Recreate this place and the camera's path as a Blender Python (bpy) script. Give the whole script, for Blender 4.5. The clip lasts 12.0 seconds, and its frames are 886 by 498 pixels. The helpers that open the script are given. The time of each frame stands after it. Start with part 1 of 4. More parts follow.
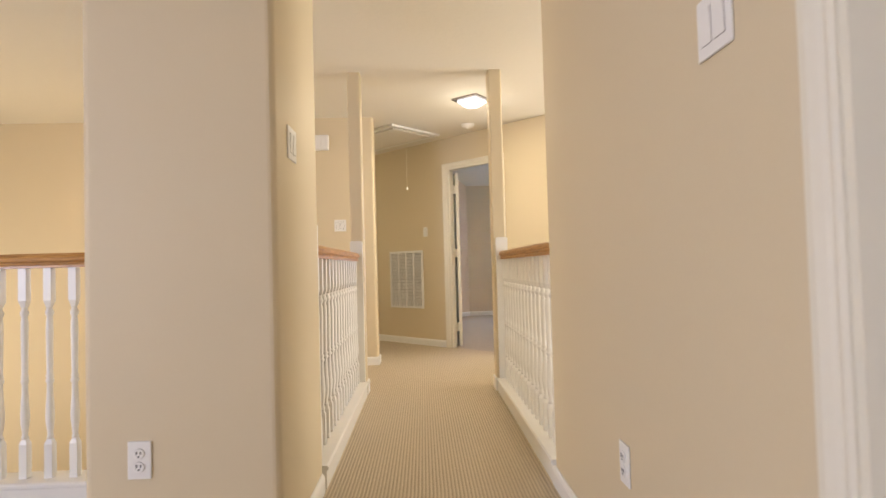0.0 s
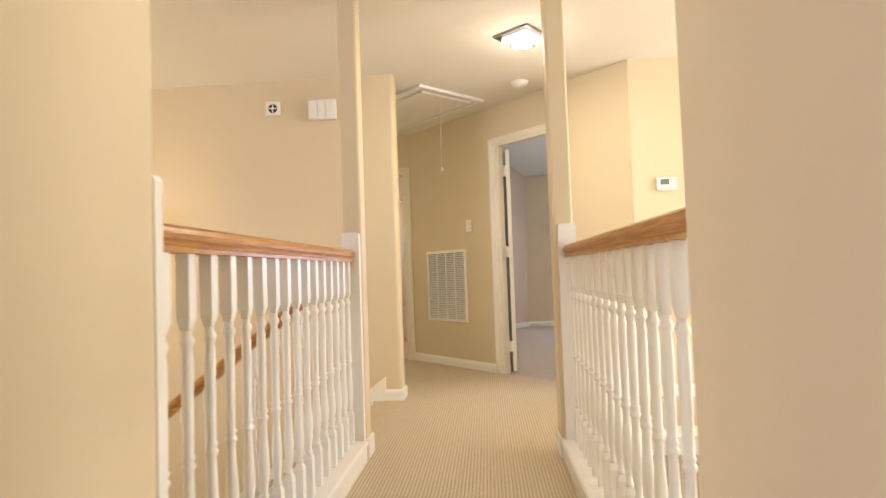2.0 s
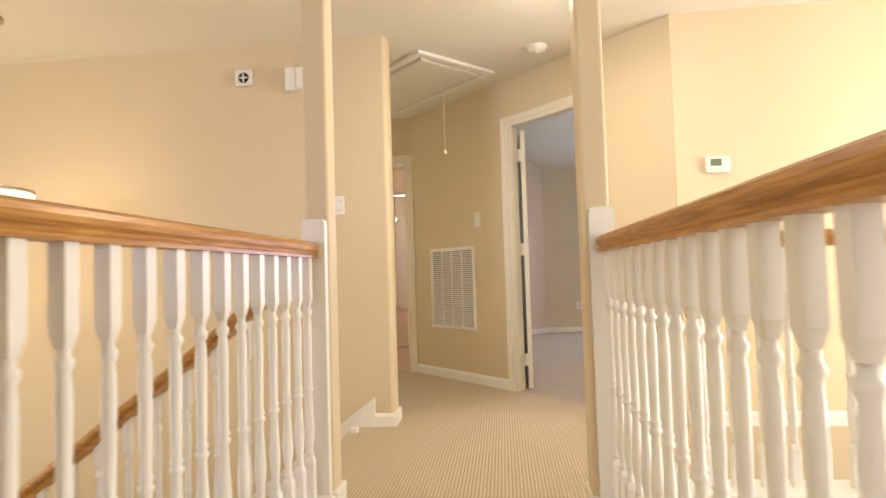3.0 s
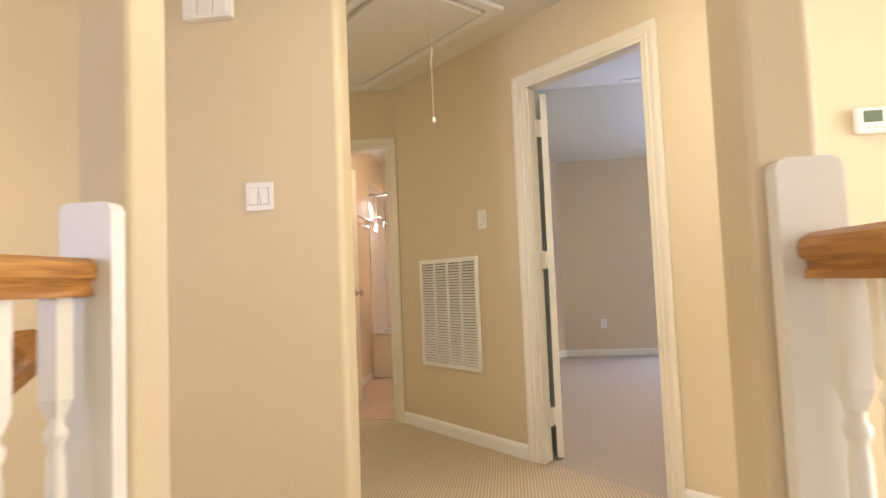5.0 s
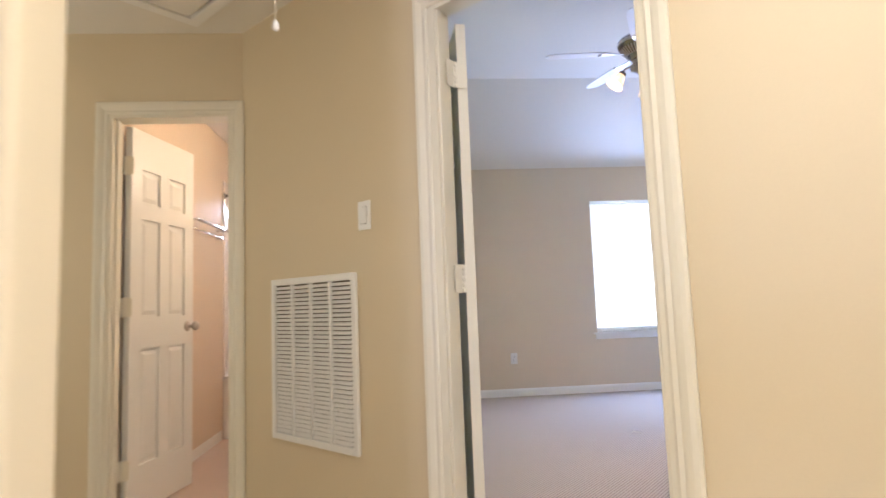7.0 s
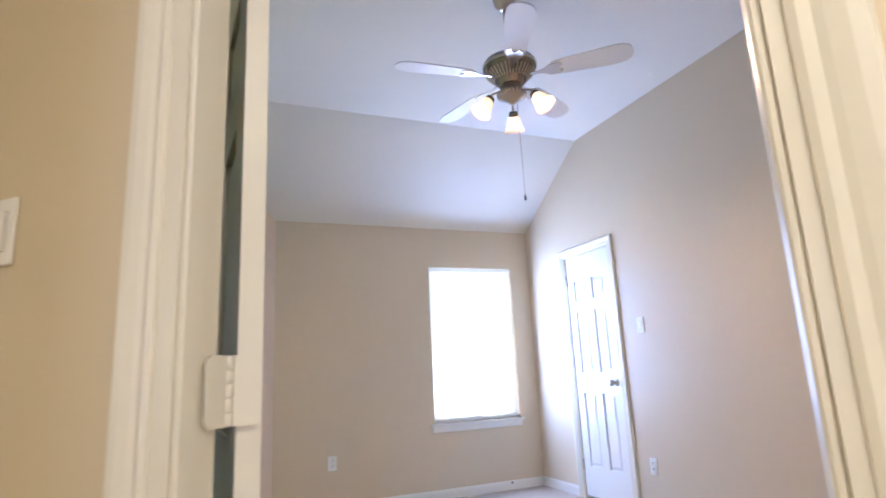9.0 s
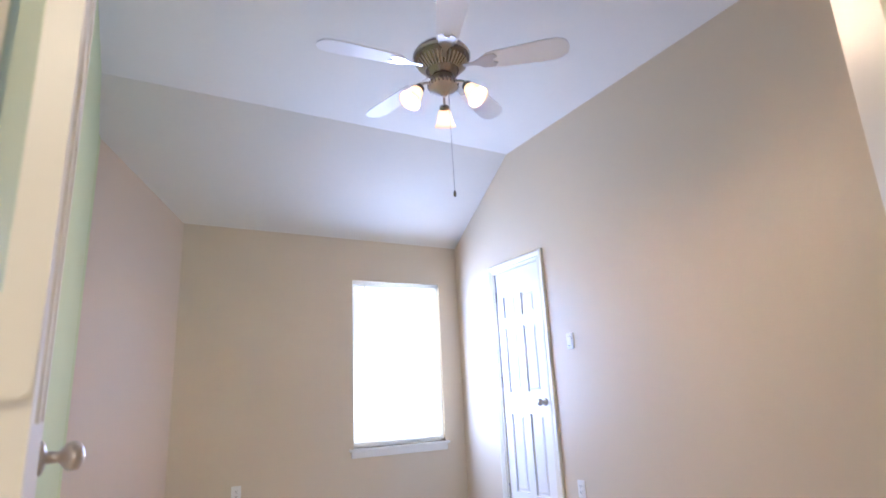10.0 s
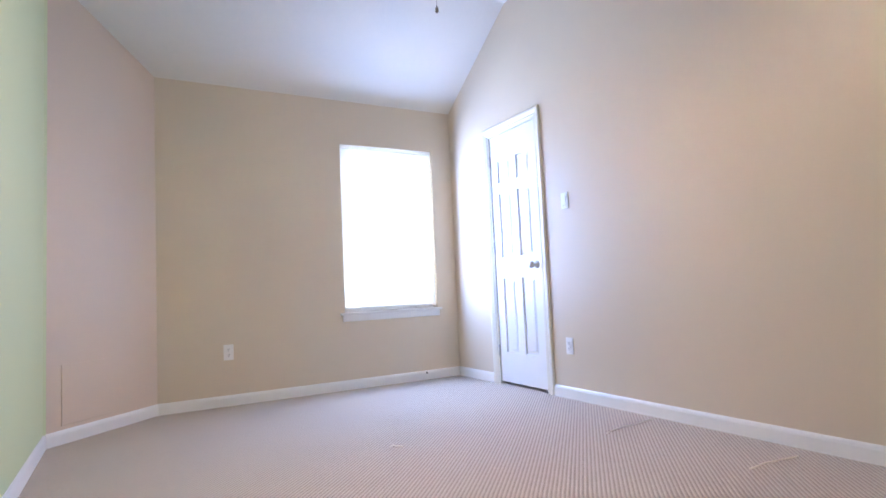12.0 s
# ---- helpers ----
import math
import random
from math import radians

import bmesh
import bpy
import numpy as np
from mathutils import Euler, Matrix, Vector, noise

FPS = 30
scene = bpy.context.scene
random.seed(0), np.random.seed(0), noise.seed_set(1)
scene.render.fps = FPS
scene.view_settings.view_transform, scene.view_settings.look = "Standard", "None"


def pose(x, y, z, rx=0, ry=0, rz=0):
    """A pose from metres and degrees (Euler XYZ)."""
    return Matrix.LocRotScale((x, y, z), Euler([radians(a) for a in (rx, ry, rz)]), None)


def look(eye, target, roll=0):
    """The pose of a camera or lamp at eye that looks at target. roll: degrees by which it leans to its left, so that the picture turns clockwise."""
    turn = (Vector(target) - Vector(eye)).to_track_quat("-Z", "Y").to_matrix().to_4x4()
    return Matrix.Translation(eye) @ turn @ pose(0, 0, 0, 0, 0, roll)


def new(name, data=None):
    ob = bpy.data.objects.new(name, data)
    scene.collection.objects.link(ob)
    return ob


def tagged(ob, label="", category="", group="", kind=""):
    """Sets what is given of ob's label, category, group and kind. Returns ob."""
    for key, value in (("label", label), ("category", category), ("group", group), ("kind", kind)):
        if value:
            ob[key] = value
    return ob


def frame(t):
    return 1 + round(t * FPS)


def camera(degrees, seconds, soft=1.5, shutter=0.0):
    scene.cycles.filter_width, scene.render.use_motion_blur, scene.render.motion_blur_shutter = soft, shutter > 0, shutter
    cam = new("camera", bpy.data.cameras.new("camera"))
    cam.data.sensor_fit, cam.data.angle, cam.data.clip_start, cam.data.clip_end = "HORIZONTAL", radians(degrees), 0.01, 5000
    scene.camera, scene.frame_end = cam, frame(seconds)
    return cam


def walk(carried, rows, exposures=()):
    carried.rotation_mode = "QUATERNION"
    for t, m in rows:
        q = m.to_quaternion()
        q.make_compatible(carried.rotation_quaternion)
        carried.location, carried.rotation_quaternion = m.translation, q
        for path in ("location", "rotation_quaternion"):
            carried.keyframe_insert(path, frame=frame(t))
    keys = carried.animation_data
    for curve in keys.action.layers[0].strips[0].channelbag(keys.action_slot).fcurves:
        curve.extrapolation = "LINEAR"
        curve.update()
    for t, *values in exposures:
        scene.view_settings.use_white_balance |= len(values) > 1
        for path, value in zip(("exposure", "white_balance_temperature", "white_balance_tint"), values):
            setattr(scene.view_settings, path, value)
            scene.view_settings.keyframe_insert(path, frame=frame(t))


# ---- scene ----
cam = camera(76.6, 12.0, shutter=0.5)
PATH = [
    (0, (1.105, 0.421, 0.955), (1.177, 2.419, 1.016), -1.6),
    (0.5, (1.206, 0.728, 0.966), (1.173, 2.726, 1.03), -1.8),
    (1, (1.268, 1.077, 0.937), (1.145, 3.072, 1.01), -2.0),
    (1.5, (1.294, 1.46, 0.959), (1.15, 3.454, 1.036), -2.0),
    (2, (1.301, 1.828, 0.946), (1.148, 3.82, 1.026), -2.0),
    (2.5, (1.331, 2.166, 0.934), (1.137, 4.154, 1.023), -2.0),
    (2.7, (1.334, 2.324, 0.931), (1.133, 4.312, 1.018), -1.9),
    (4.3, (1.349, 3.377, 0.981), (1.103, 5.36, 1.068), -2.0),
    (4.5, (1.326, 3.521, 0.981), (1.081, 5.504, 1.076), -2.2),
    (5, (1.285, 3.83, 1.011), (1.059, 5.814, 1.125), -2.3),
    (5.5, (1.265, 4.125, 1.013), (1.074, 6.112, 1.141), -2.2),
    (6, (1.269, 4.398, 1.035), (1.145, 6.388, 1.196), -2.1),
    (6.5, (1.247, 4.727, 1.02), (1.26, 6.718, 1.202), -2.0),
    (6.7, (1.26, 4.845, 1.021), (1.327, 6.835, 1.208), -2.0),
    (8.3, (1.405, 5.876, 1.09), (1.936, 7.789, 1.332), -2.7),
    (8.5, (1.419, 5.95, 1.12), (2.028, 7.831, 1.424), -2.6),
    (9, (1.474, 6.134, 1.12), (2.227, 7.938, 1.54), -2.8),
    (9.5, (1.545, 6.291, 1.134), (2.437, 8.01, 1.63), -2.9),
    (10, (1.617, 6.362, 1.039), (2.584, 8.039, 1.544), -2.9),
    (10.5, (1.714, 6.435, 0.957), (2.702, 8.122, 1.379), -3.0),
    (11, (1.741, 6.481, 0.88), (2.735, 8.191, 1.175), -2.9),
    (11.5, (1.762, 6.515, 0.834), (2.756, 8.238, 1.039), -2.8),
    (12, (1.796, 6.525, 0.800), (2.771, 8.265, 0.943), -2.7),
]
walk(cam, [(t, look(eye, target, roll)) for t, eye, target, roll in PATH],
     [(0.0, -0.38, 6250, 10), (1.0, -0.11, 6150, 10), (2.5, -0.25, 6300, 10), (4.5, -0.22, 6100, 11), (5.5, -0.17, 5850, 11), (6.5, -0.09, 5350, 12),
      (8.5, -0.13, 5300, 12), (9.5, -0.20, 5500, 12), (10.5, -0.06, 5400, 12), (12.0, -0.07, 5300, 12)])

# ---- world and large lights ----
world = bpy.data.worlds.new("sky")
scene.world = world
world.use_nodes = True
wn = world.node_tree
sky = wn.nodes.new("ShaderNodeTexSky")
sky.sky_type, sky.sun_disc, sky.sun_elevation, sky.sun_rotation = "NISHITA", False, radians(48), radians(200)
wn.links.new(sky.outputs[0], wn.nodes["Background"].inputs[0])
wn.nodes["Background"].inputs[1].default_value = 0.1


def area(name, m, w, h, power, color, spread=180):
    lamp = bpy.data.lights.new(name, "AREA")
    lamp.shape, lamp.size, lamp.size_y, lamp.energy, lamp.color, lamp.spread = "RECTANGLE", w, h, power, color, radians(spread)
    ob = new(name, lamp)
    ob.matrix_world = m
    return ob


def bulb(name, x, y, z, power, color, radius=0.04):
    lamp = bpy.data.lights.new(name, "POINT")
    lamp.energy, lamp.color, lamp.shadow_soft_size = power, color, radius
    ob = new(name, lamp)
    ob.location = (x, y, z)
    return ob


DAY, WARM = (0.86, 0.92, 1.0), (1.0, 0.72, 0.42)
area("foyer_daylight", look((3.5, -2.9, 1.0), (2.9, 6.0, 0.6)), 2.6, 3.4, 125, (1.0, 0.927, 0.83))
area("foyer_side_daylight", look((5.2, 4.4, 0.9), (0.6, 3.6, 0.8)), 2.0, 2.4, 205, (1.0, 0.93, 0.83))
# added cool fill from an unseen left-wall window, to brighten the right wall
area("landing_fill_light", look((-4.2, -1.65, 1.35), (1.6, 0.6, 1.2)), 1.7, 1.5, 245, (0.74, 0.775, 1.0))
area("bedroom_daylight", look((3.82, 11.02, 1.36), (3.82, 6.0, 1.3)), 0.86, 1.42, 68, (0.46, 0.585, 1.0))
# warm fill for the stairwell; its window is unseen and added
area("stair_fill_light", look((-4.2, 4.2, 0.2), (1.0, 4.6, 0.2)), 1.6, 2.0, 70, (1.0, 0.83, 0.56))
# added warm fill behind the stub wall, for the slanting wall and hall ceiling
area("hall_fill_light", look((-1.69, 7.05, 1.4), (1.0, 7.2, 1.5)), 0.9, 1.2, 12.5, (1.0, 0.86, 0.60))
area("bath_daylight", look((-0.16, 10.02, 1.8), (1.0, 9.6, 1.2)), 0.16, 0.36, 7, (0.9, 0.93, 1.0))


# ---- materials ----
def mat(name, color, rough=0.6, metal=0.0, **kw):
    """A paint-like surface: colour varied at two scales, with fine relief."""
    m = bpy.data.materials.new(name)
    m.use_nodes = True
    nt = m.node_tree
    b = nt.nodes["Principled BSDF"]
    co = nt.nodes.new("ShaderNodeTexCoord")
    b.inputs["Roughness"].default_value, b.inputs["Metallic"].default_value = rough, metal
    big, small = nt.nodes.new("ShaderNodeTexNoise"), nt.nodes.new("ShaderNodeTexNoise")
    big.inputs["Scale"].default_value, small.inputs["Scale"].default_value = kw.get("big", 1.3), kw.get("fine", 90)
    small.inputs["Detail"].default_value = 6
    for n in (big, small):
        nt.links.new(co.outputs["Object"], n.inputs["Vector"])
    mix = nt.nodes.new("ShaderNodeMix")
    mix.data_type, mix.blend_type = "RGBA", "MIX"
    v = kw.get("vary", 0.06)
    mix.inputs[6].default_value = (*[c * (1 - v) for c in color], 1)
    mix.inputs[7].default_value = (*[min(1, c * (1 + v)) for c in color], 1)
    add = nt.nodes.new("ShaderNodeMath")
    add.operation, add.use_clamp = "MULTIPLY_ADD", True
    nt.links.new(small.outputs[0], add.inputs[0])
    add.inputs[1].default_value = 0.5
    half = nt.nodes.new("ShaderNodeMath")
    half.operation, half.inputs[1].default_value = "MULTIPLY", 0.5
    nt.links.new(big.outputs[0], half.inputs[0])
    nt.links.new(half.outputs[0], add.inputs[2])
    nt.links.new(add.outputs[0], mix.inputs[0])
    nt.links.new(mix.outputs[2], b.inputs["Base Color"])
    if kw.get("bump", 0.1):
        bp = nt.nodes.new("ShaderNodeBump")
        bp.inputs["Strength"].default_value, bp.inputs["Distance"].default_value = kw.get("bump", 0.1), kw.get("depth", 0.002)
        nt.links.new(small.outputs[0], bp.inputs["Height"])
        nt.links.new(bp.outputs[0], b.inputs["Normal"])
    return m


def carpet(name, light, dark, pitch, turn):
    """Looped pile in ribs: rows of loops, darker where the relief is low."""
    m = mat(name, light, 0.95, vary=0.1, fine=400, bump=0)
    nt = m.node_tree
    b = nt.nodes["Principled BSDF"]
    co = nt.nodes.new("ShaderNodeTexCoord")
    mp = nt.nodes.new("ShaderNodeMapping")
    mp.inputs["Rotation"].default_value[2] = radians(turn)
    nt.links.new(co.outputs["Object"], mp.inputs["Vector"])
    rib, loop = nt.nodes.new("ShaderNodeTexWave"), nt.nodes.new("ShaderNodeTexWave")
    rib.bands_direction, loop.bands_direction = "X", "Y"
    rib.inputs["Scale"].default_value, loop.inputs["Scale"].default_value = 0.314 / pitch, 0.314 / (pitch * 0.7)
    for n, d in ((rib, 0.35), (loop, 1.6)):
        n.inputs["Distortion"].default_value, n.inputs["Detail"].default_value, n.inputs["Detail Scale"].default_value = d, 1.0, 2.0
        nt.links.new(mp.outputs[0], n.inputs["Vector"])
    h = nt.nodes.new("ShaderNodeMath")
    h.operation, h.inputs[1].default_value = "MULTIPLY_ADD", 0.22
    nt.links.new(loop.outputs[1], h.inputs[0])
    nt.links.new(rib.outputs[1], h.inputs[2])
    ramp = nt.nodes.new("ShaderNodeMapRange")
    ramp.inputs[1].default_value, ramp.inputs[2].default_value = 0.05, 0.80
    fleck, patch, sum_ = nt.nodes.new("ShaderNodeTexNoise"), nt.nodes.new("ShaderNodeTexNoise"), nt.nodes.new("ShaderNodeMath")
    fleck.inputs["Scale"].default_value, fleck.inputs["Detail"].default_value = 1.1 / pitch, 3
    patch.inputs["Scale"].default_value, patch.inputs["Detail"].default_value = 2.2, 4
    nt.links.new(co.outputs["Object"], fleck.inputs["Vector"])
    nt.links.new(co.outputs["Object"], patch.inputs["Vector"])
    both_ = nt.nodes.new("ShaderNodeMath")
    both_.operation, both_.inputs[1].default_value = "MULTIPLY_ADD", 0.35
    nt.links.new(patch.outputs[0], both_.inputs[0])
    nt.links.new(fleck.outputs[0], both_.inputs[2])
    shift = nt.nodes.new("ShaderNodeMath")
    shift.operation, shift.inputs[1].default_value, shift.inputs[2].default_value = "MULTIPLY_ADD", 0.9, -0.61
    nt.links.new(both_.outputs[0], shift.inputs[0])
    sum_.operation = "ADD"
    nt.links.new(h.outputs[0], sum_.inputs[0])
    nt.links.new(shift.outputs[0], sum_.inputs[1])
    nt.links.new(sum_.outputs[0], ramp.inputs[0])
    tone = nt.nodes.new("ShaderNodeMix")
    tone.data_type = "RGBA"
    tone.inputs[6].default_value = (*dark, 1)
    nt.links.new(ramp.outputs[0], tone.inputs[0])
    was = b.inputs["Base Color"].links[0].from_socket
    nt.links.new(was, tone.inputs[7])
    nt.links.new(tone.outputs[2], b.inputs["Base Color"])
    bp = nt.nodes.new("ShaderNodeBump")
    bp.inputs["Strength"].default_value, bp.inputs["Distance"].default_value = 0.5, 0.004
    nt.links.new(h.outputs[0], bp.inputs["Height"])
    nt.links.new(bp.outputs[0], b.inputs["Normal"])
    return m


def wood(name, light, dark, stretch):
    m = mat(name, light, 0.32, vary=0.08, bump=0.05)
    nt = m.node_tree
    b = nt.nodes["Principled BSDF"]
    co = nt.nodes.new("ShaderNodeTexCoord")
    mp = nt.nodes.new("ShaderNodeMapping")
    mp.inputs["Scale"].default_value = stretch
    nt.links.new(co.outputs["Object"], mp.inputs["Vector"])
    n = nt.nodes.new("ShaderNodeTexNoise")
    n.inputs["Scale"].default_value, n.inputs["Detail"].default_value, n.inputs["Distortion"].default_value = 5, 8, 1.5
    nt.links.new(mp.outputs[0], n.inputs["Vector"])
    ramp = nt.nodes.new("ShaderNodeValToRGB")
    ramp.color_ramp.elements[0].position, ramp.color_ramp.elements[1].position = 0.38, 0.62
    ramp.color_ramp.elements[0].color, ramp.color_ramp.elements[1].color = (*dark, 1), (*light, 1)
    nt.links.new(n.outputs[0], ramp.inputs[0])
    nt.links.new(ramp.outputs[0], b.inputs["Base Color"])
    return m


def glow(name, color, strength):
    m = bpy.data.materials.new(name)
    m.use_nodes = True
    b = m.node_tree.nodes["Principled BSDF"]
    b.inputs["Base Color"].default_value = (*color, 1)
    b.inputs["Emission Color"].default_value = (*color, 1)
    b.inputs["Emission Strength"].default_value = strength
    return m


def glass(name, color, rough, see=1.0):
    m = bpy.data.materials.new(name)
    m.use_nodes = True
    b = m.node_tree.nodes["Principled BSDF"]
    b.inputs["Base Color"].default_value = (*color, 1)
    b.inputs["Roughness"].default_value, b.inputs["Transmission Weight"].default_value, b.inputs["IOR"].default_value = rough, see, 1.45
    return m


PAINT = mat("beige_wall_paint", (0.69, 0.582, 0.392), 0.55, vary=0.035, big=0.7, fine=140, bump=0.12)
ROOM = mat("rosy_beige_wall_paint", (0.685, 0.582, 0.428), 0.38, vary=0.035, big=0.7, fine=140, bump=0.12)
PINK = mat("pale_beige_wall_paint", (0.70, 0.57, 0.43), 0.5, vary=0.03, big=0.7, fine=140, bump=0.1)
GREEN = mat("sage_green_wall_paint", (0.63, 0.67, 0.36), 0.5, vary=0.03, big=0.7, fine=140, bump=0.1)
CEIL = mat("textured_white_ceiling", (0.80, 0.76, 0.68), 0.8, vary=0.03, fine=28, bump=0.35, depth=0.004)
TRIM = mat("cream_trim_paint", (0.80, 0.75, 0.62), 0.35, vary=0.03, fine=60, bump=0.03)
WHITE = mat("white_trim_paint", (0.86, 0.84, 0.79), 0.33, vary=0.03, fine=60, bump=0.03)
PLATE = mat("white_plastic", (0.85, 0.83, 0.79), 0.35, vary=0.02, bump=0)
FILTER_GAP = mat("grey_filter_and_gap", (0.13, 0.105, 0.08), 0.9, vary=0.2, fine=200, bump=0)
DARK = mat("dark_recess", (0.03, 0.028, 0.025), 0.8, vary=0.1, bump=0)
NICKEL = mat("brushed_nickel", (0.55, 0.50, 0.45), 0.28, 1.0, vary=0.08, fine=300, bump=0.02)
BRONZE = mat("dark_pewter", (0.27, 0.24, 0.22), 0.27, 1.0, vary=0.1, fine=200, bump=0.03)
CHROME = mat("chrome", (0.8, 0.8, 0.82), 0.12, 1.0, vary=0.02, bump=0)
OAK_Y = wood("oiled_oak", (0.57, 0.295, 0.075), (0.37, 0.165, 0.036), (14, 0.9, 14))
OAK_X = wood("oiled_oak_cross", (0.57, 0.295, 0.075), (0.37, 0.165, 0.036), (0.9, 14, 14))
CARPET = carpet("ribbed_beige_carpet", (0.63, 0.535, 0.39), (0.46, 0.375, 0.26), 0.0160, 0)
CARPET_ROOM = carpet("ribbed_beige_carpet_room", (0.56, 0.485, 0.39), (0.37, 0.315, 0.25), 0.0170, 43)
TILE = mat("pink_beige_floor_tile", (0.62, 0.47, 0.38), 0.3, vary=0.1, big=3, fine=30, bump=0.03)
STONE = mat("pale_lower_floor", (0.55, 0.43, 0.28), 0.35, vary=0.12, big=2, fine=20, bump=0.05)
ENAMEL = mat("white_enamel", (0.84, 0.79, 0.75), 0.15, vary=0.01, bump=0)
SURROUND = mat("white_tub_surround", (0.82, 0.75, 0.70), 0.2, vary=0.02, bump=0)
BLADE = mat("bleached_fan_blade", (0.86, 0.83, 0.80), 0.4, vary=0.06, bump=0.03)
BLIND = mat("white_blind", (0.88, 0.88, 0.88), 0.5, vary=0.01, bump=0)
SCREEN = mat("grey_green_display", (0.16, 0.2, 0.14), 0.25, vary=0.05, bump=0)
CORD = mat("off_white_cord", (0.75, 0.68, 0.55), 0.7, vary=0.05, bump=0)
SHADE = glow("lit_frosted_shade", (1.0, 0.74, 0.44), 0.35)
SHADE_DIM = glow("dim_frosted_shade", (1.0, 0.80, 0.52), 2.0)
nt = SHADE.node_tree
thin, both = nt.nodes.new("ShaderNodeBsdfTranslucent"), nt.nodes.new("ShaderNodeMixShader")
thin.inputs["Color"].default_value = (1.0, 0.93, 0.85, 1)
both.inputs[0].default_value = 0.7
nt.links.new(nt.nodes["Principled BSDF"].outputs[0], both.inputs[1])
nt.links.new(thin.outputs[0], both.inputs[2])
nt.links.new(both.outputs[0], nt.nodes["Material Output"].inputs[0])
LED = glow("lit_led_panel", (0.92, 0.95, 1.0), 1.6)
BATHSKY = glow("soft_blue_daylight", (0.80, 0.88, 1.0), 1.3)
DAYSKY = glow("bright_overcast_distance", (0.92, 0.96, 1.0), 11.0)
nt = BLIND.node_tree
thin, both = nt.nodes.new("ShaderNodeBsdfTranslucent"), nt.nodes.new("ShaderNodeMixShader")
thin.inputs["Color"].default_value = (0.9, 0.9, 0.9, 1)
both.inputs[0].default_value = 0.6
nt.links.new(nt.nodes["Principled BSDF"].outputs[0], both.inputs[1])
nt.links.new(thin.outputs[0], both.inputs[2])
nt.links.new(both.outputs[0], nt.nodes["Material Output"].inputs[0])
CRYSTAL = glass("clear_crystal", (1.0, 0.95, 0.85), 0.05)
PANE = glass("window_glass", (1, 1, 1), 0.0)


# ---- mesh helpers ----
def box(bm, x0, x1, y0, y1, z0, z1, bev=0.0, seg=1, vertical=False, m=None):
    r = bmesh.ops.create_cube(bm, size=1.0, matrix=Matrix.Translation(((x0 + x1) / 2, (y0 + y1) / 2, (z0 + z1) / 2)) @ Matrix.Diagonal((x1 - x0, y1 - y0, z1 - z0, 1)))
    vs = r["verts"]
    if bev:
        es = {e for v in vs for e in v.link_edges}
        if vertical:
            es = {e for e in es if abs(e.verts[0].co.z - e.verts[1].co.z) > 1e-5}
        out = bmesh.ops.bevel(bm, geom=list(es), offset=bev, segments=seg, affect="EDGES", profile=0.5, clamp_overlap=True)
        vs = list({v for f in out["faces"] for v in f.verts} | {v for v in vs if v.is_valid})
    if m is not None:
        bmesh.ops.transform(bm, matrix=m, verts=vs)
    return vs


def prism(bm, pts, axis_u, axis_v, axis_w, w0, w1, origin=(0, 0, 0)):
    """A polygon in (u, v), pushed from w0 to w1 along axis_w."""
    o, U, V, W = Vector(origin), Vector(axis_u), Vector(axis_v), Vector(axis_w)
    a = [bm.verts.new(o + U * u + V * v + W * w0) for u, v in pts]
    b = [bm.verts.new(o + U * u + V * v + W * w1) for u, v in pts]
    n = len(pts)
    fs = [bm.faces.new(a[::-1]), bm.faces.new(b)] + [bm.faces.new((a[i], a[(i + 1) % n], b[(i + 1) % n], b[i])) for i in range(n)]
    bmesh.ops.recalc_face_normals(bm, faces=fs)
    return a + b


def slab(bm, pts, z0, z1):
    return prism(bm, pts, (1, 0, 0), (0, 1, 0), (0, 0, 1), z0, z1)


def lathe(bm, prof, seg=16, m=None, cap=True):
    """Turned round z: (radius, height) rows."""
    rings = [[bm.verts.new((r * math.cos(2 * math.pi * k / seg), r * math.sin(2 * math.pi * k / seg), z)) for k in range(seg)] for r, z in prof]
    for a, b in zip(rings, rings[1:]):
        for k in range(seg):
            f = bm.faces.new((a[k], a[(k + 1) % seg], b[(k + 1) % seg], b[k]))
            f.smooth = True
    if cap:
        bm.faces.new(rings[0][::-1])
        bm.faces.new(rings[-1])
    vs = [v for r in rings for v in r]
    if m is not None:
        bmesh.ops.transform(bm, matrix=m, verts=vs)
    return vs


def tube(bm, pts, r, seg=8):
    """A round bar along points."""
    pts = [Vector(p) for p in pts]
    rings = []
    for i, p in enumerate(pts):
        d = (pts[min(i + 1, len(pts) - 1)] - pts[max(i - 1, 0)]).normalized()
        s = d.orthogonal().normalized() if i == 0 else (side - d * side.dot(d)).normalized()
        side = s
        t = d.cross(s)
        rings.append([bm.verts.new(p + (s * math.cos(2 * math.pi * k / seg) + t * math.sin(2 * math.pi * k / seg)) * r) for k in range(seg)])
    for a, b in zip(rings, rings[1:]):
        for k in range(seg):
            bm.faces.new((a[k], a[(k + 1) % seg], b[(k + 1) % seg], b[k])).smooth = True
    bm.faces.new(rings[0][::-1])
    bm.faces.new(rings[-1])


def mesh_of(name, bm, material):
    me = bpy.data.meshes.new(name)
    bmesh.ops.recalc_face_normals(bm, faces=bm.faces)
    bm.to_mesh(me)
    bm.free()
    me.materials.append(material)
    return me


def part(name, bm, material, parent=None, label=""):
    ob = new(name, mesh_of(name, bm, material))
    ob.parent = parent
    return tagged(ob, label)


def thing(name, label, category, group="", kind="", at=None):
    ob = new(name)
    ob.empty_display_size = 0.1
    if at is not None:
        ob.matrix_world = at
    return tagged(ob, label, category, group, kind)


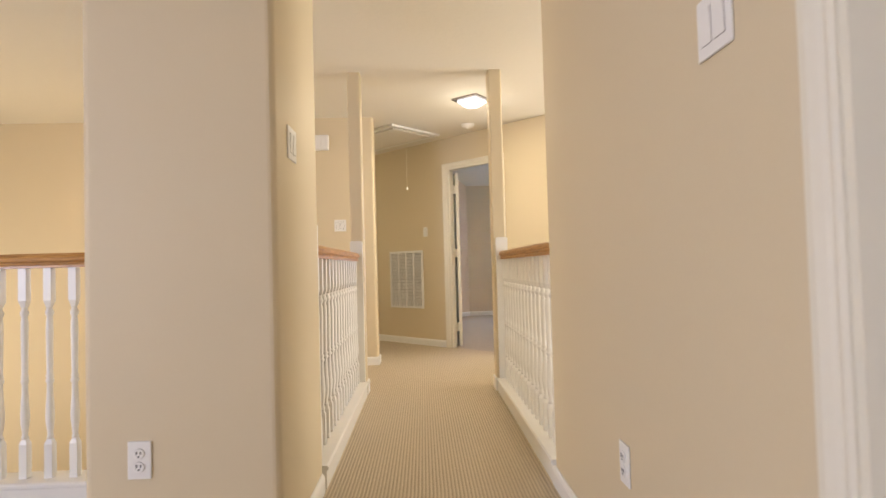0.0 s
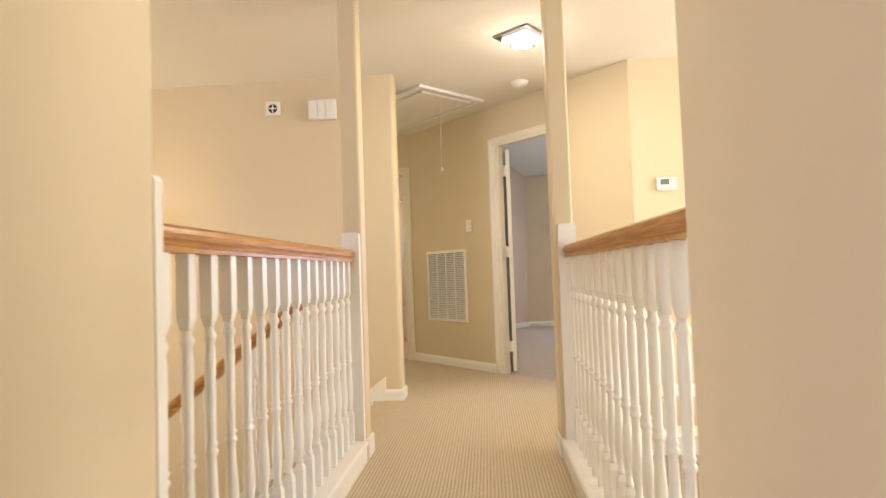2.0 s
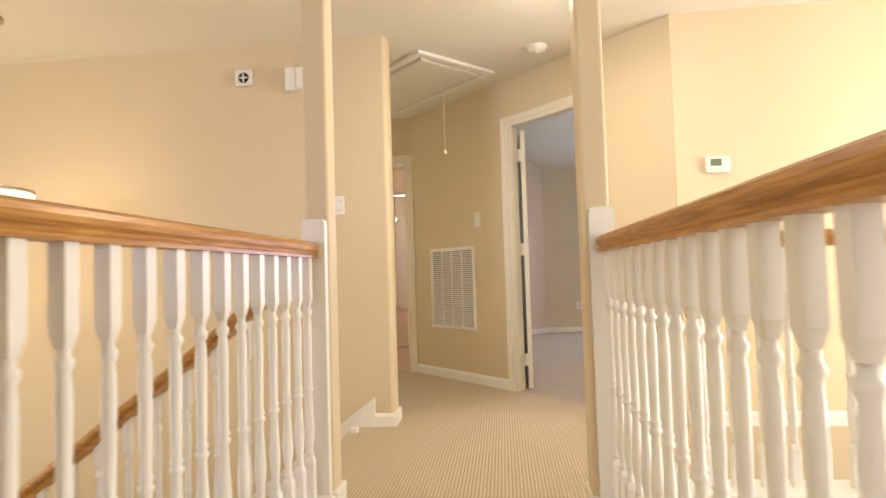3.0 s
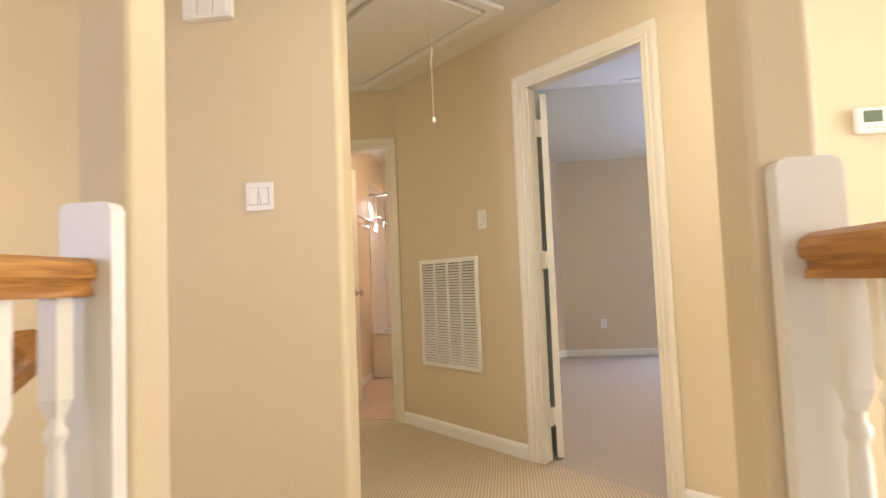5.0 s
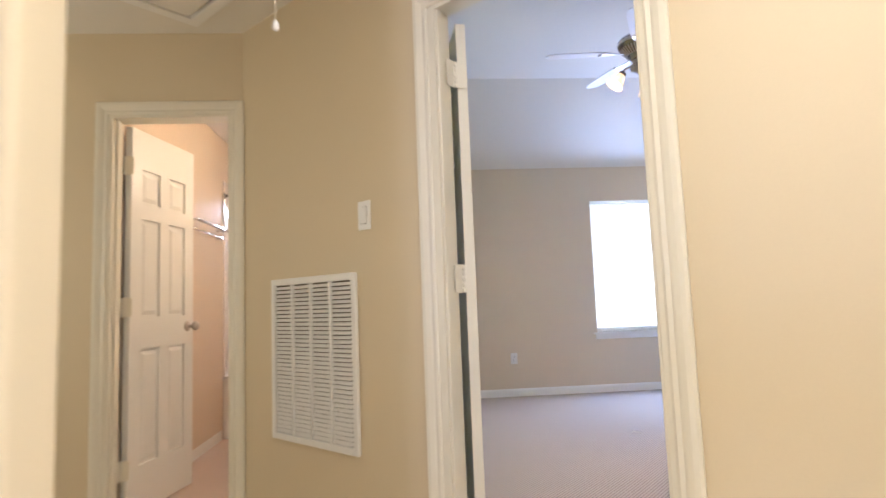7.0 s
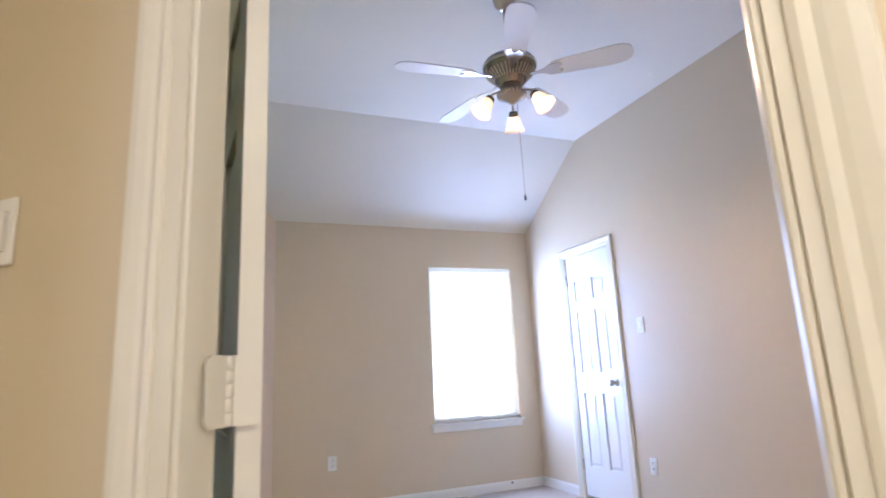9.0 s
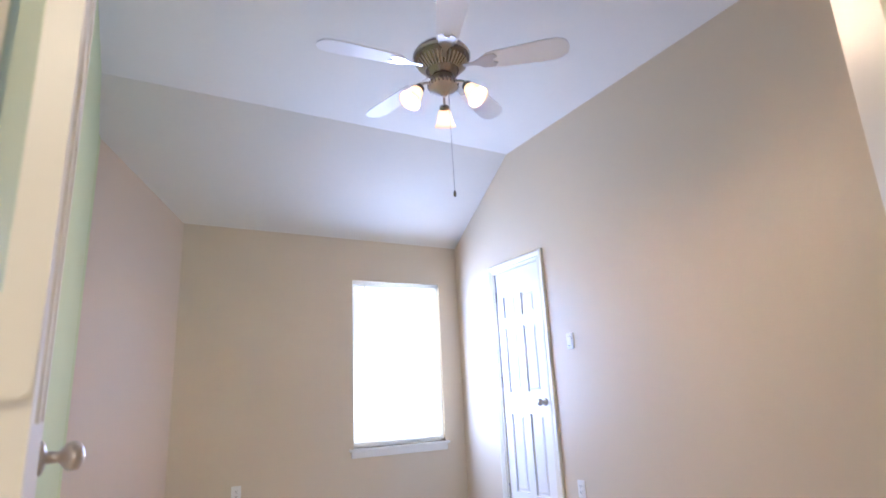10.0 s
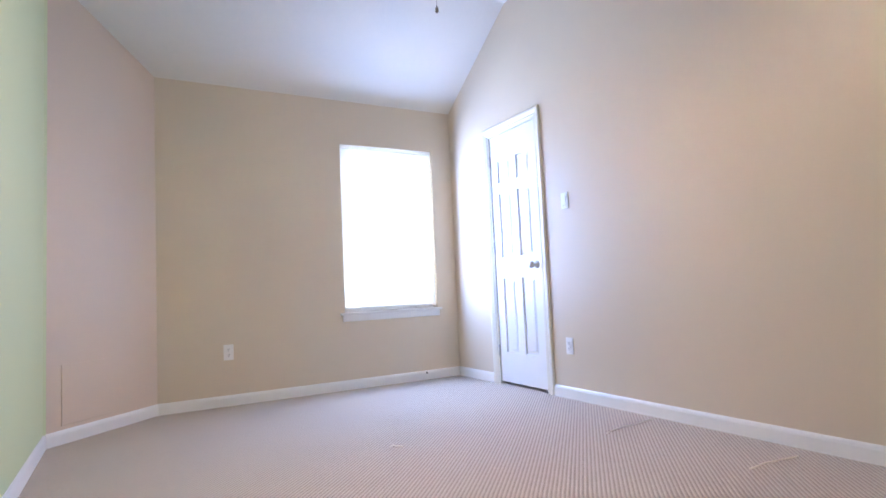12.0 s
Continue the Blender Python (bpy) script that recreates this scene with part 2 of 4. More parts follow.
def solid(name, bm, material, label="", category="", kind="structure", parent=None):
    return tagged(part(name, bm, material, parent), label, category, "", kind)


S2 = math.sqrt(0.5)
U, N = Vector((S2, -S2, 0)), Vector((S2, S2, 0))  # along and into the slanting wall
D0 = Vector((0.483, 7.915, 0))  # its far corner, on the landing side
DIAG = Matrix.Translation(D0) @ Matrix.Rotation(radians(-45), 4, "Z")  # x along the wall, y into it
H, HB, TW = 2.46, 3.10, 0.07  # ceiling heights, wall thickness


def wall_pieces(bm, pieces, m, thick):
    for u0, u1, z0, z1 in pieces:
        box(bm, u0, u1, 0, thick, z0, z1, m=m)


# ---- floors ----
bm = bmesh.new()
box(bm, -3.2, 1.78, -3.1, 2.98, -0.30, 0)
box(bm, 0.53, 1.80, 2.98, 4.75, -0.30, 0)
box(bm, 0.38, 4.9, 4.75, 6.06, -0.30, 0)
box(bm, 0.38, 0.53, 4.622, 4.75, -0.30, 0)
slab(bm, [(-1.7, 6.06), (2.38, 6.06), (0.53, 7.92), (0.53, 10.6), (-1.7, 10.6)], -0.30, 0)
floor = solid("floor", bm, CARPET, "ribbed beige looped-pile carpet floor", "floor")
bm = bmesh.new()
slab(bm, [(2.38, 6.06), (4.9, 6.06), (4.9, 11.3), (0.53, 11.3), (0.53, 7.92)], -0.30, 0)
solid("floor_bedroom", bm, CARPET_ROOM, "ribbed pale beige carpet of the bedroom", "floor")
bm = bmesh.new()
slab(bm, [(-0.50, 7.98), (0.50, 7.98), (1.20, 8.20), (1.20, 10.5), (-0.50, 10.5)], 0.0, 0.006)
solid("floor_bath", bm, TILE, "pinkish beige tiled bathroom floor", "floor")
bm = bmesh.new()
box(bm, -4.4, 5.4, -3.1, 6.2, -2.85, -2.75)
solid("floor_lower", bm, STONE, "pale floor of the storey below", "floor")

# ---- walls ----
bm = bmesh.new()  # stair wall and the stub end with its rounded corner
box(bm, -4.4, 0.640, 6.005, 6.17, -2.75, H, 0.028, 5, True)
solid("wall_stair", bm, PAINT, "warm beige painted wall beside the stairs", "wall")
bm = bmesh.new()
box(bm, 2.385, 5.3, 6.0, 6.12, -0.3, HB)
solid("wall_thermostat", bm, PAINT, "pale beige painted landing wall with a thermostat", "wall")
bm = bmesh.new()  # slanting wall with the bedroom door opening: 1.306 to 2.084 along
DO0, DO1, DH = 1.306, 2.084, 2.093
wall_pieces(bm, [(0, DO0, 0, HB), (DO0, DO1, DH, HB), (DO1, 2.705, 0, HB)], DIAG, TW)
solid("wall_slant", bm, PAINT, "beige painted slanting wall with the bedroom doorway", "wall")
bm = bmesh.new()  # wall with the bathroom opening
BO0, BO1, BH = -0.165, 0.435, 2.03
BATH = Matrix.Translation((0, 7.905, 0))
wall_pieces(bm, [(-1.7, BO0, 0, H), (BO0, BO1, BH, H), (BO1, 0.520, 0, H)], BATH, 0.10)
solid("wall_bath_front", bm, PAINT, "beige painted wall with the bathroom doorway", "wall")
bm = bmesh.new()
# opening made for the added, unseen window of the hall fill lamp
for y0, y1, z0, z1 in ((6.175, 6.6, -0.3, H), (7.5, 7.9, -0.3, H), (6.6, 7.5, -0.3, 0.8), (6.6, 7.5, 2.0, H)):
    box(bm, -1.82, -1.70, y0, y1, z0, z1)
solid("wall_hall_end", bm, PAINT, "beige painted end wall of the side hall", "wall")
# bathroom
bm = bmesh.new()
for y0, y1, z0, z1 in ((8.005, 9.93, 0, H), (10.11, 10.6, 0, H), (9.93, 10.11, 0, 1.6), (9.93, 10.11, 2.0, H)):
    box(bm, -0.31, -0.19, y0, y1, z0, z1)
solid("wall_bath_left", bm, PINK, "warm beige bathroom wall with a towel bar", "wall")
bm = bmesh.new()
wall_pieces(bm, [(-0.31, 1.2, 0, H)], Matrix.Translation((0, 10.5, 0)), 0.1)
solid("wall_bath_back", bm, SURROUND, "glossy white bathroom wall behind the tub", "wall")
bm = bmesh.new()
box(bm, 1.10, 1.20, 8.0, 10.5, 0, H)
solid("wall_bath_right", bm, PINK, "beige bathroom wall", "wall")
# bedroom
WY, CX, GX = 11.08, 4.472, 1.36
bm = bmesh.new()
W0, W1, WZ0, WZ1 = 3.375, 4.265, 0.64, 2.09
wall_pieces(bm, [(1.90, W0, 0, 2.62), (W0, W1, 0, WZ0), (W0, W1, WZ1, 2.62), (W1, CX + 0.12, 0, 2.62)], Matrix.Translation((0, WY, 0)), 0.14)
solid("wall_window", bm, ROOM, "beige painted bedroom wall with a bright window", "wall")
bm = bmesh.new()
CD0, CD1, CDH = 9.800, 10.437, 2.075
for pts in ([(6.12, 0), (CD0, 0), (CD0, 3.2), (6.12, 3.2)], [(CD0, CDH), (CD1, CDH), (CD1, 3.2), (CD0, 3.2)], [(CD1, 0), (WY, 0), (WY, 3.2), (CD1, 3.2)]):
    prism(bm, pts, (0, 1, 0), (0, 0, 1), (1, 0, 0), 0, 0.12, (CX, 0, 0))
solid("wall_closet", bm, ROOM, "beige painted bedroom wall with a closet door", "wall")
bm = bmesh.new()
slab(bm, [(CX + 0.12, 9.6), (CX + 0.9, 9.6), (CX + 0.9, 10.8), (CX + 0.12, 10.8)], 0, 2.3)
solid("wall_closet_inside", bm, PAINT, "plain closet interior behind its door", "wall")
bm = bmesh.new()
slab(bm, [(1.24, 7.24), (GX, 7.12), (GX, 10.47), (1.372, 10.502), (1.22, 10.60)], 0, 3.2)
solid("wall_green", bm, GREEN, "pale sage green painted bedroom wall", "wall")
bm = bmesh.new()
slab(bm, [(1.372, 10.502), (1.962, WY), (1.962, WY + 0.14), (1.22, 10.60)], 0, 3.2)
solid("wall_pale", bm, PINK, "pale beige painted slanting bedroom wall", "wall")
# near end
bm = bmesh.new()
box(bm, 0.045, 0.647, 2.20, 2.904, -0.3, H, 0.025, 4, True)
solid("wall_block", bm, PAINT, "beige painted wall block with rounded corners", "wall")
bm = bmesh.new()
box(bm, 1.655, 1.785, 1.12, 2.865, -2.75, H, 0.022, 4, True)
box(bm, 1.655, 1.785, 0.30, 1.10, 2.08, H)
box(bm, 1.655, 1.785, -3.1, 0.30, -2.75, H)
box(bm, 1.655, 1.785, 0.30, 1.12, -2.75, -0.3)
solid("wall_right", bm, PAINT, "beige painted hallway wall with light switches", "wall")
bm = bmesh.new()
for pts in ([(-4.4, -2.75), (2.2, -2.75), (2.2, H), (-4.4, H)], [(2.2, -2.75), (4.8, -2.75), (4.8, -0.7), (2.2, -0.7)], [(4.8, -2.75), (5.4, -2.75), (5.4, H), (4.8, H)]):
    prism(bm, pts, (1, 0, 0), (0, 0, 1), (0, -1, 0), 0, 0.12, (0, -3.0, 0))
solid("wall_front", bm, PAINT, "beige painted front wall with tall windows", "wall")
bm = bmesh.new()
# both openings are for added windows that stay out of view
for y0, y1, z0, z1 in ((-3.0, -2.5, -2.75, H), (-2.5, -0.8, -2.75, 0.6), (-2.5, -0.8, 2.1, H), (-0.8, 3.4, -2.75, H), (5.0, 6.005, -2.75, H), (3.4, 5.0, -2.75, -0.8), (3.4, 5.0, 1.2, H)):
    box(bm, -4.4, -4.28, y0, y1, z0, z1)
solid("wall_far_left", bm, PAINT, "beige painted stairwell wall", "wall")
bm = bmesh.new()
for y0, y1, z0, z1 in ((-3.0, 2.2, -2.75, H), (4.2, 6.0, -2.75, H), (2.2, 4.2, -2.75, -0.3), (2.2, 4.2, 2.1, H)):
    box(bm, 5.28, 5.4, y0, y1, z0, z1)
solid("wall_far_right", bm, PAINT, "beige painted foyer wall", "wall")
bm = bmesh.new()
box(bm, -3.2, 0.53, 2.985, 3.02, -2.75, -0.02)
solid("wall_under_landing", bm, PAINT, "beige painted wall below the landing", "wall")

# ---- columns beside the bridge ----
for x0, x1, y0 in ((0.556, 0.655, 4.705), (1.640, 1.742, 4.685)):
    bm = bmesh.new()
    box(bm, x0, x1, y0, 4.82, -0.3, H, 0.014, 3, True)
    tagged(part("column", bm, PAINT), "slim square beige painted column with rounded edges", "column", "bridge columns", "structure")

# ---- ceilings ----
bm = bmesh.new()
box(bm, -4.4, 5.4, -3.1, 6.06, H, H + 0.1)
slab(bm, [(-1.82, 6.06), (2.36, 6.06), (0.47, 7.95), (0.47, 10.6), (1.2, 10.6), (1.2, 10.7), (-1.82, 10.7)], H, H + 0.1)
slab(bm, [(0.47, 8.0), (1.2, 7.4), (1.2, 10.6), (0.47, 10.6)], H, H + 0.1)
solid("ceiling", bm, CEIL, "white textured ceiling over landing and stairs", "ceiling")
bm = bmesh.new()
RY = 10.09
prism(bm, [(6.0, HB), (RY, HB), (WY, 2.47), (WY + 0.14, 2.38), (WY + 0.14, 2.6), (RY, HB + 0.15), (6.0, HB + 0.15)], (0, 1, 0), (0, 0, 1), (1, 0, 0), 0.6, CX + 0.12)
solid("ceiling_bedroom", bm, CEIL, "white vaulted bedroom ceiling sloping to the window", "ceiling")


# ---- trim ----
def face(x, y, z, turn):
    """A frame on a wall: x along it, z up, -y out into the room."""
    return pose(x, y, z, 0, 0, turn)


def baseboard(x0, y0, x1, y1, out, z=0.0):
    """A skirting board from point to point, standing proud to the side 'out' (+1: to the left of the way)."""
    d = Vector((x1 - x0, y1 - y0, 0))
    n = Vector((-d.y, d.x, 0)).normalized() * out
    bm = bmesh.new()
    prism(bm, [(-0.004, 0), (0.014, 0), (0.014, 0.060), (0.010, 0.073), (0.004, 0.081), (-0.004, 0.081)], n, (0, 0, 1), d.normalized(), 0, d.length, (x0, y0, z))
    ob = part("baseboard", bm, WHITE)
    return tagged(ob, "cream painted wooden baseboard along the wall", "baseboard", "", "structure")


BB = [(0.52, 6.005, 0.654, 6.005, -1), (0.640, 6.005, 0.640, 6.17, -1), (0.654, 6.17, -1.7, 6.17, -1), (-1.7, 7.905, -0.24, 7.905, -1),
      (2.39, 6.0, 4.9, 6.0, -1), (1.655, 2.865, 1.655, 1.225, -1), (0.045, 2.20, 0.661, 2.20, -1), (0.647, 2.20, 0.647, 2.87, -1),
      (1.96, WY, CX, WY, -1), (CX, WY, CX, CD1 + 0.065, -1), (CX, CD0 - 0.065, CX, 6.12, -1), (GX, 7.2, GX, 10.48, -1), (1.366, 10.496, 1.962, WY, -1),
      (-0.19, 8.75, -0.19, 9.73, 1), (0.045, 2.90, 0.045, 2.20, 1)]
for row in BB:
    baseboard(*row)
for s0, s1 in ((0.012, 1.240), (2.150, 2.69)):
    a, b = D0 + U * s0, D0 + U * s1
    baseboard(a.x, a.y, b.x, b.y, -1)

PROFILE = [(0.0, 0.0), (0.0, 0.009), (0.008, 0.013), (0.020, 0.010), (0.028, 0.014), (0.044, 0.019), (0.058, 0.019), (0.065, 0.012), (0.065, 0.0)]


def casing(parent, m, u0, u1, top, y=0.0, out=-1, material=TRIM):
    """Moulded trim round an opening with mitred corners: two legs and a head."""
    def strip(name, ends):
        bm = bmesh.new()
        a = [bm.verts.new(m @ Vector(ends(u, v, 0))) for u, v in PROFILE]
        b = [bm.verts.new(m @ Vector(ends(u, v, 1))) for u, v in PROFILE]
        n = len(a)
        bm.faces.new(a), bm.faces.new(b[::-1])
        for i in range(n):
            bm.faces.new((a[i], a[(i + 1) % n], b[(i + 1) % n], b[i]))
        part(name, bm, material, parent)
    strip("casing_leg", lambda u, v, k: (u0 - u, y + out * v, k * (top + u)))
    strip("casing_leg", lambda u, v, k: (u1 + u, y + out * v, k * (top + u)))
    strip("casing_head", lambda u, v, k: (u0 - u if k == 0 else u1 + u, y + out * v, top + u))


def doorway(name, label, m, u0, u1, top, thick, both=True, stop=0.05, left=0.016):
    """Jamb, stops and casings of an opening from u0 to u1."""
    ob = thing(name, label, "door frame", kind="structure")
    bm = bmesh.new()
    box(bm, u0, u0 + left, -0.004, thick + 0.004, 0, top, m=m)
    part("jamb", bm, TRIM, ob)
    bm = bmesh.new()
    box(bm, u1 - 0.016, u1, -0.004, thick + 0.004, 0, top, m=m)
    part("jamb", bm, TRIM, ob)
    bm = bmesh.new()
    box(bm, u0 + left, u1 - 0.016, -0.004, thick + 0.004, top - 0.016, top, m=m)
    part("head_jamb", bm, TRIM, ob)
    for a, b in ((u0 + left, u0 + left + 0.011), (u1 - 0.027, u1 - 0.016)):
        bm = bmesh.new()
        box(bm, a, b, stop, stop + 0.032, 0, top - 0.016, 0.003, m=m)
        part("stop", bm, TRIM, ob)
    casing(ob, m, u0, u1, top)
    if both:
        casing(ob, m, u0, u1, top, thick, 1)
    return ob


doorway("door_frame_1", "cream moulded trim round the open bedroom doorway", DIAG, DO0, DO1, DH, TW, stop=0.0, left=0.034)
doorway("door_frame_2", "cream moulded trim round the open bathroom doorway", BATH, BO0, BO1, BH, 0.10, stop=0.030)
CLOSET = face(CX, 0, 0, -90)
doorway("door_frame_3", "white moulded trim round the closed closet door", CLOSET, -CD1, -CD0, CDH, 0.12, False, stop=0.045)
doorway("door_frame_4", "white moulded trim round a hallway doorway", face(1.655, 0, 0, -90), -1.12, -0.30, 2.08, 0.127, False, stop=0.05)


# ---- doors ----
def knob(parent, m):
    bm = bmesh.new()
    lathe(bm, [(0.031, 0), (0.031, 0.004), (0.026, 0.008), (0.012, 0.011), (0.010, 0.030), (0.014, 0.034), (0.025, 0.042), (0.028, 0.053), (0.025, 0.064), (0.014, 0.071), (0.003, 0.073)], 20, m)
    part("knob", bm, NICKEL, parent, "round brushed nickel knob")


def panel_door(name, label, w, h, t, knob_u, m, group="panel doors", paint=WHITE, sides=(-1, 1), knob_z=0.93):
    """A six-panel door; x from the hinge, y through its thickness, z up."""
    ob = thing(name, label, "door", group)
    bm = bmesh.new()
    st, mid = 0.108 * w / 0.71, 0.10 * w / 0.71
    core = 0.014
    box(bm, 0.01, w - 0.01, core, t - core, 0.01, h - 0.01)
    for a, b in ((0, st), (w / 2 - mid / 2, w / 2 + mid / 2), (w - st, w)):
        box(bm, a, b, 0, t, 0, h)
    rows = [(0.24, 0.84), (1.01, 1.54), (1.63, 1.815)]
    rows = [(a * h / 2.03, b * h / 2.03) for a, b in rows]
    edges = [0] + [z for r in rows for z in r] + [h]
    for z0, z1 in zip(edges[::2], edges[1::2]):
        for a, b in ((st, w / 2 - mid / 2), (w / 2 + mid / 2, w - st)):
            box(bm, a, b, 0, t, z0, z1)
    part("slab", bm, paint, ob)
    meshes = {}
    for z0, z1 in rows:
        for a, b in ((st, w / 2 - mid / 2), (w / 2 + mid / 2, w - st)):
            key = round(z1 - z0, 4)
            if key not in meshes:
                q = bmesh.new()
                hw, hh, i = (b - a) / 2 - 0.012, (z1 - z0) / 2 - 0.012, 0.022
                for s, y0 in ((-1, core), (1, t - core)):
                    lo = [q.verts.new((x, y0, z)) for x, z in ((-hw, -hh), (hw, -hh), (hw, hh), (-hw, hh))]
                    hi = [q.verts.new((x, y0 + s * 0.0095, z)) for x, z in ((-hw + i, -hh + i), (hw - i, -hh + i), (hw - i, hh - i), (-hw + i, hh - i))]
                    q.faces.new(hi)
                    for k in range(4):
                        q.faces.new((lo[k], lo[(k + 1) % 4], hi[(k + 1) % 4], hi[k]))
                meshes[key] = mesh_of("panel", q, paint)
            p = new("panel", meshes[key])
            p.parent, p.location = ob, ((a + b) / 2, 0, (z0 + z1) / 2)
    for s in sides:
        knob(ob, Matrix.Translation((knob_u, t if s > 0 else 0, knob_z)) @ Matrix.Rotation(radians(-90 * s), 4, "X"))
    ob.matrix_world = m
    return ob


def hinge(door, m, corner, along_a, along_b, z, material=TRIM):
    """A butt hinge in the world, as a part of the door at pose m: two leaves that meet at the pin, knuckles and screws."""
    back = m.inverted()
    c = Vector(corner)

    def leaf(way):
        q = bmesh.new()
        w = Vector(way).normalized()
        n = w.cross(Vector((0, 0, 1)))
        prism(q, [(0.0, -0.050), (0.036, -0.050), (0.043, -0.045), (0.046, -0.038), (0.046, 0.038), (0.043, 0.045), (0.036, 0.050), (0.0, 0.050)], w, (0, 0, 1), n, -0.0013, 0.0013, (c.x, c.y, z))
        for a, h in ((0.016, 0.034), (0.034, 0.012), (0.016, -0.034)):
            s = [c + w * (a + 0.0035 * math.cos(t * math.pi / 4)) + Vector((0, 0, z + h + 0.0035 * math.sin(t * math.pi / 4))) for t in range(8)]
            for sg in (-1, 1):
                q.faces.new([q.verts.new(p + n * 0.0019 * sg) for p in s])
        q.transform(back)
        return q
    ob = part("hinge", leaf(along_a), material, door, "painted steel butt hinge")
    part("hinge_leaf", leaf(along_b), material, ob)
    for i in range(5):
        q = bmesh.new()
        lathe(q, [(0.0062, -0.0092), (0.0070, -0.0085), (0.0070, 0.0085), (0.0062, 0.0092)], 10, Matrix.Translation((c.x, c.y, z - 0.040 + 0.020 * i)))
        q.transform(back)
        part("hinge_knuckle", q, material, ob)


# bedroom door, swung back towards the green wall
M1 = Matrix.Translation((1.547, 7.038, 0.012)) @ Matrix.Rotation(radians(94.2), 4, "Z")
door1 = panel_door("bedroom_door", "cream six-panel door standing open against the wall", 0.728, 2.045, 0.036, 0.668, M1, paint=TRIM, knob_z=0.95)
for hz in (0.24, 1.105, 1.855):
    hinge(door1, M1, (1.500, 7.024, 0), -N, (1, 0.05, 0), hz)
# bathroom door
M2 = Matrix.Translation((BO0 + 0.050, 8.035, 0.012)) @ Matrix.Rotation(radians(79), 4, "Z")
door2 = panel_door("bathroom_door", "warm white six-panel door standing open into the bathroom", 0.575, 2.0, 0.035, 0.515, M2)
for hz in (0.25, 1.06, 1.80):
    hinge(door2, M2, (BO0 + 0.018, 8.018, 0), (0, -1, 0), (1, 0.2, 0), hz)
# closet door, shut
M3 = CLOSET @ Matrix.Translation((-CD1 + 0.02, 0.008, 0.024))
door3 = panel_door("closet_door", "shut white six-panel closet door with a nickel knob", CD1 - CD0 - 0.04, 2.032, 0.035, CD1 - CD0 - 0.095, M3, sides=(-1,))
for hz in (0.25, 1.10, 1.83):
    bm = bmesh.new()
    lathe(bm, [(0.007, -0.045), (0.007, 0.045)], 10, Matrix.Translation((-0.002, -0.008, hz)))
    part("hinge", bm, NICKEL, door3, "nickel hinge knuckle")
panel_door("hallway_door", "shut white six-panel hallway door", 0.78, 2.045, 0.035, 0.72,
           face(1.655, 0, 0, -90) @ Matrix.Translation((-1.10, 0.06, 0.01)), sides=(-1,))

# ---- balustrades ----
BAL = [(0.0109, 0.265), (0.0148, 0.272), (0.0104, 0.282), (0.0117, 0.30), (0.0165, 0.335), (0.0178, 0.37), (0.0148, 0.42), (0.0126, 0.455), (0.0113, 0.50), (0.0161, 0.508), (0.0161, 0.516),
       (0.0113, 0.523), (0.0161, 0.531), (0.0117, 0.54), (0.0126, 0.58), (0.0135, 0.66), (0.0144, 0.735), (0.0135, 0.765), (0.0109, 0.785), (0.0161, 0.797), (0.0170, 0.806), (0.0113, 0.816), (0.0117, 0.828)]


def baluster_mesh(z0, z1, lift=0.0):
    """A turned baluster with square ends, from z0 to z1."""
    bm = bmesh.new()
    a = 0.0162
    for lo, hi, end in ((z0, 0.245 + lift, 1), (0.855 + lift, z1, 0)):
        box(bm, -a, a, -a, a, lo, hi)
        q = [bm.verts.new((x * a, y * a, hi if end else lo)) for x, y in ((-1, -1), (1, -1), (1, 1), (-1, 1))]
        zt = hi + 0.02 if end else lo - 0.027
        s = [bm.verts.new((x * 0.0095, y * 0.0095, zt)) for x, y in ((-1, -1), (1, -1), (1, 1), (-1, 1))]
        for k in range(4):
            bm.faces.new((q[k], q[(k + 1) % 4], s[(k + 1) % 4], s[k]))
    lathe(bm, [(r, z + lift) for r, z in BAL], 12)
    return mesh_of("baluster", bm, WHITE)


RAIL = [(-0.027, 0.0), (0.027, 0.0), (0.027, 0.010), (0.022, 0.016), (0.023, 0.022), (0.033, 0.030), (0.035, 0.042), (0.030, 0.054), (0.018, 0.062), (-0.018, 0.062), (-0.030, 0.054), (-0.035, 0.042), (-0.033, 0.030), (-0.023, 0.022), (-0.022, 0.016), (-0.027, 0.010)]
CURB = [(-0.075, 0.0), (0.07, 0.0), (0.07, 0.078), (0.078, 0.084), (0.078, 0.096), (0.070, 0.102), (-0.075, 0.102)]
SHARED = baluster_mesh(0.10, 1.010)


def balustrade(label, x0, y0, x1, y1, first, flip=1, pitch=0.105, oak=OAK_Y, top=0.995):
    """Curb, turned balusters and an oak handrail from point to point."""
    ob = thing("balustrade", label, "balustrade", "landing balustrades")
    d = Vector((x1 - x0, y1 - y0, 0))
    way, n = d.normalized(), Vector((-d.y, d.x, 0)).normalized() * flip
    bm = bmesh.new()
    prism(bm, RAIL, n, (0, 0, 1), way, 0, d.length, (x0, y0, top))
    part("handrail", bm, oak, ob, "varnished oak handrail")
    bm = bmesh.new()
    prism(bm, CURB, n, (0, 0, 1), way, 0, d.length, (x0, y0, 0))
    part("curb", bm, WHITE, ob)
    s = first
    while s < d.length - 0.03:
        b = new("baluster", SHARED)
        b.parent, b.location = ob, Vector((x0, y0, 0)) + way * s
        s += pitch
    return ob


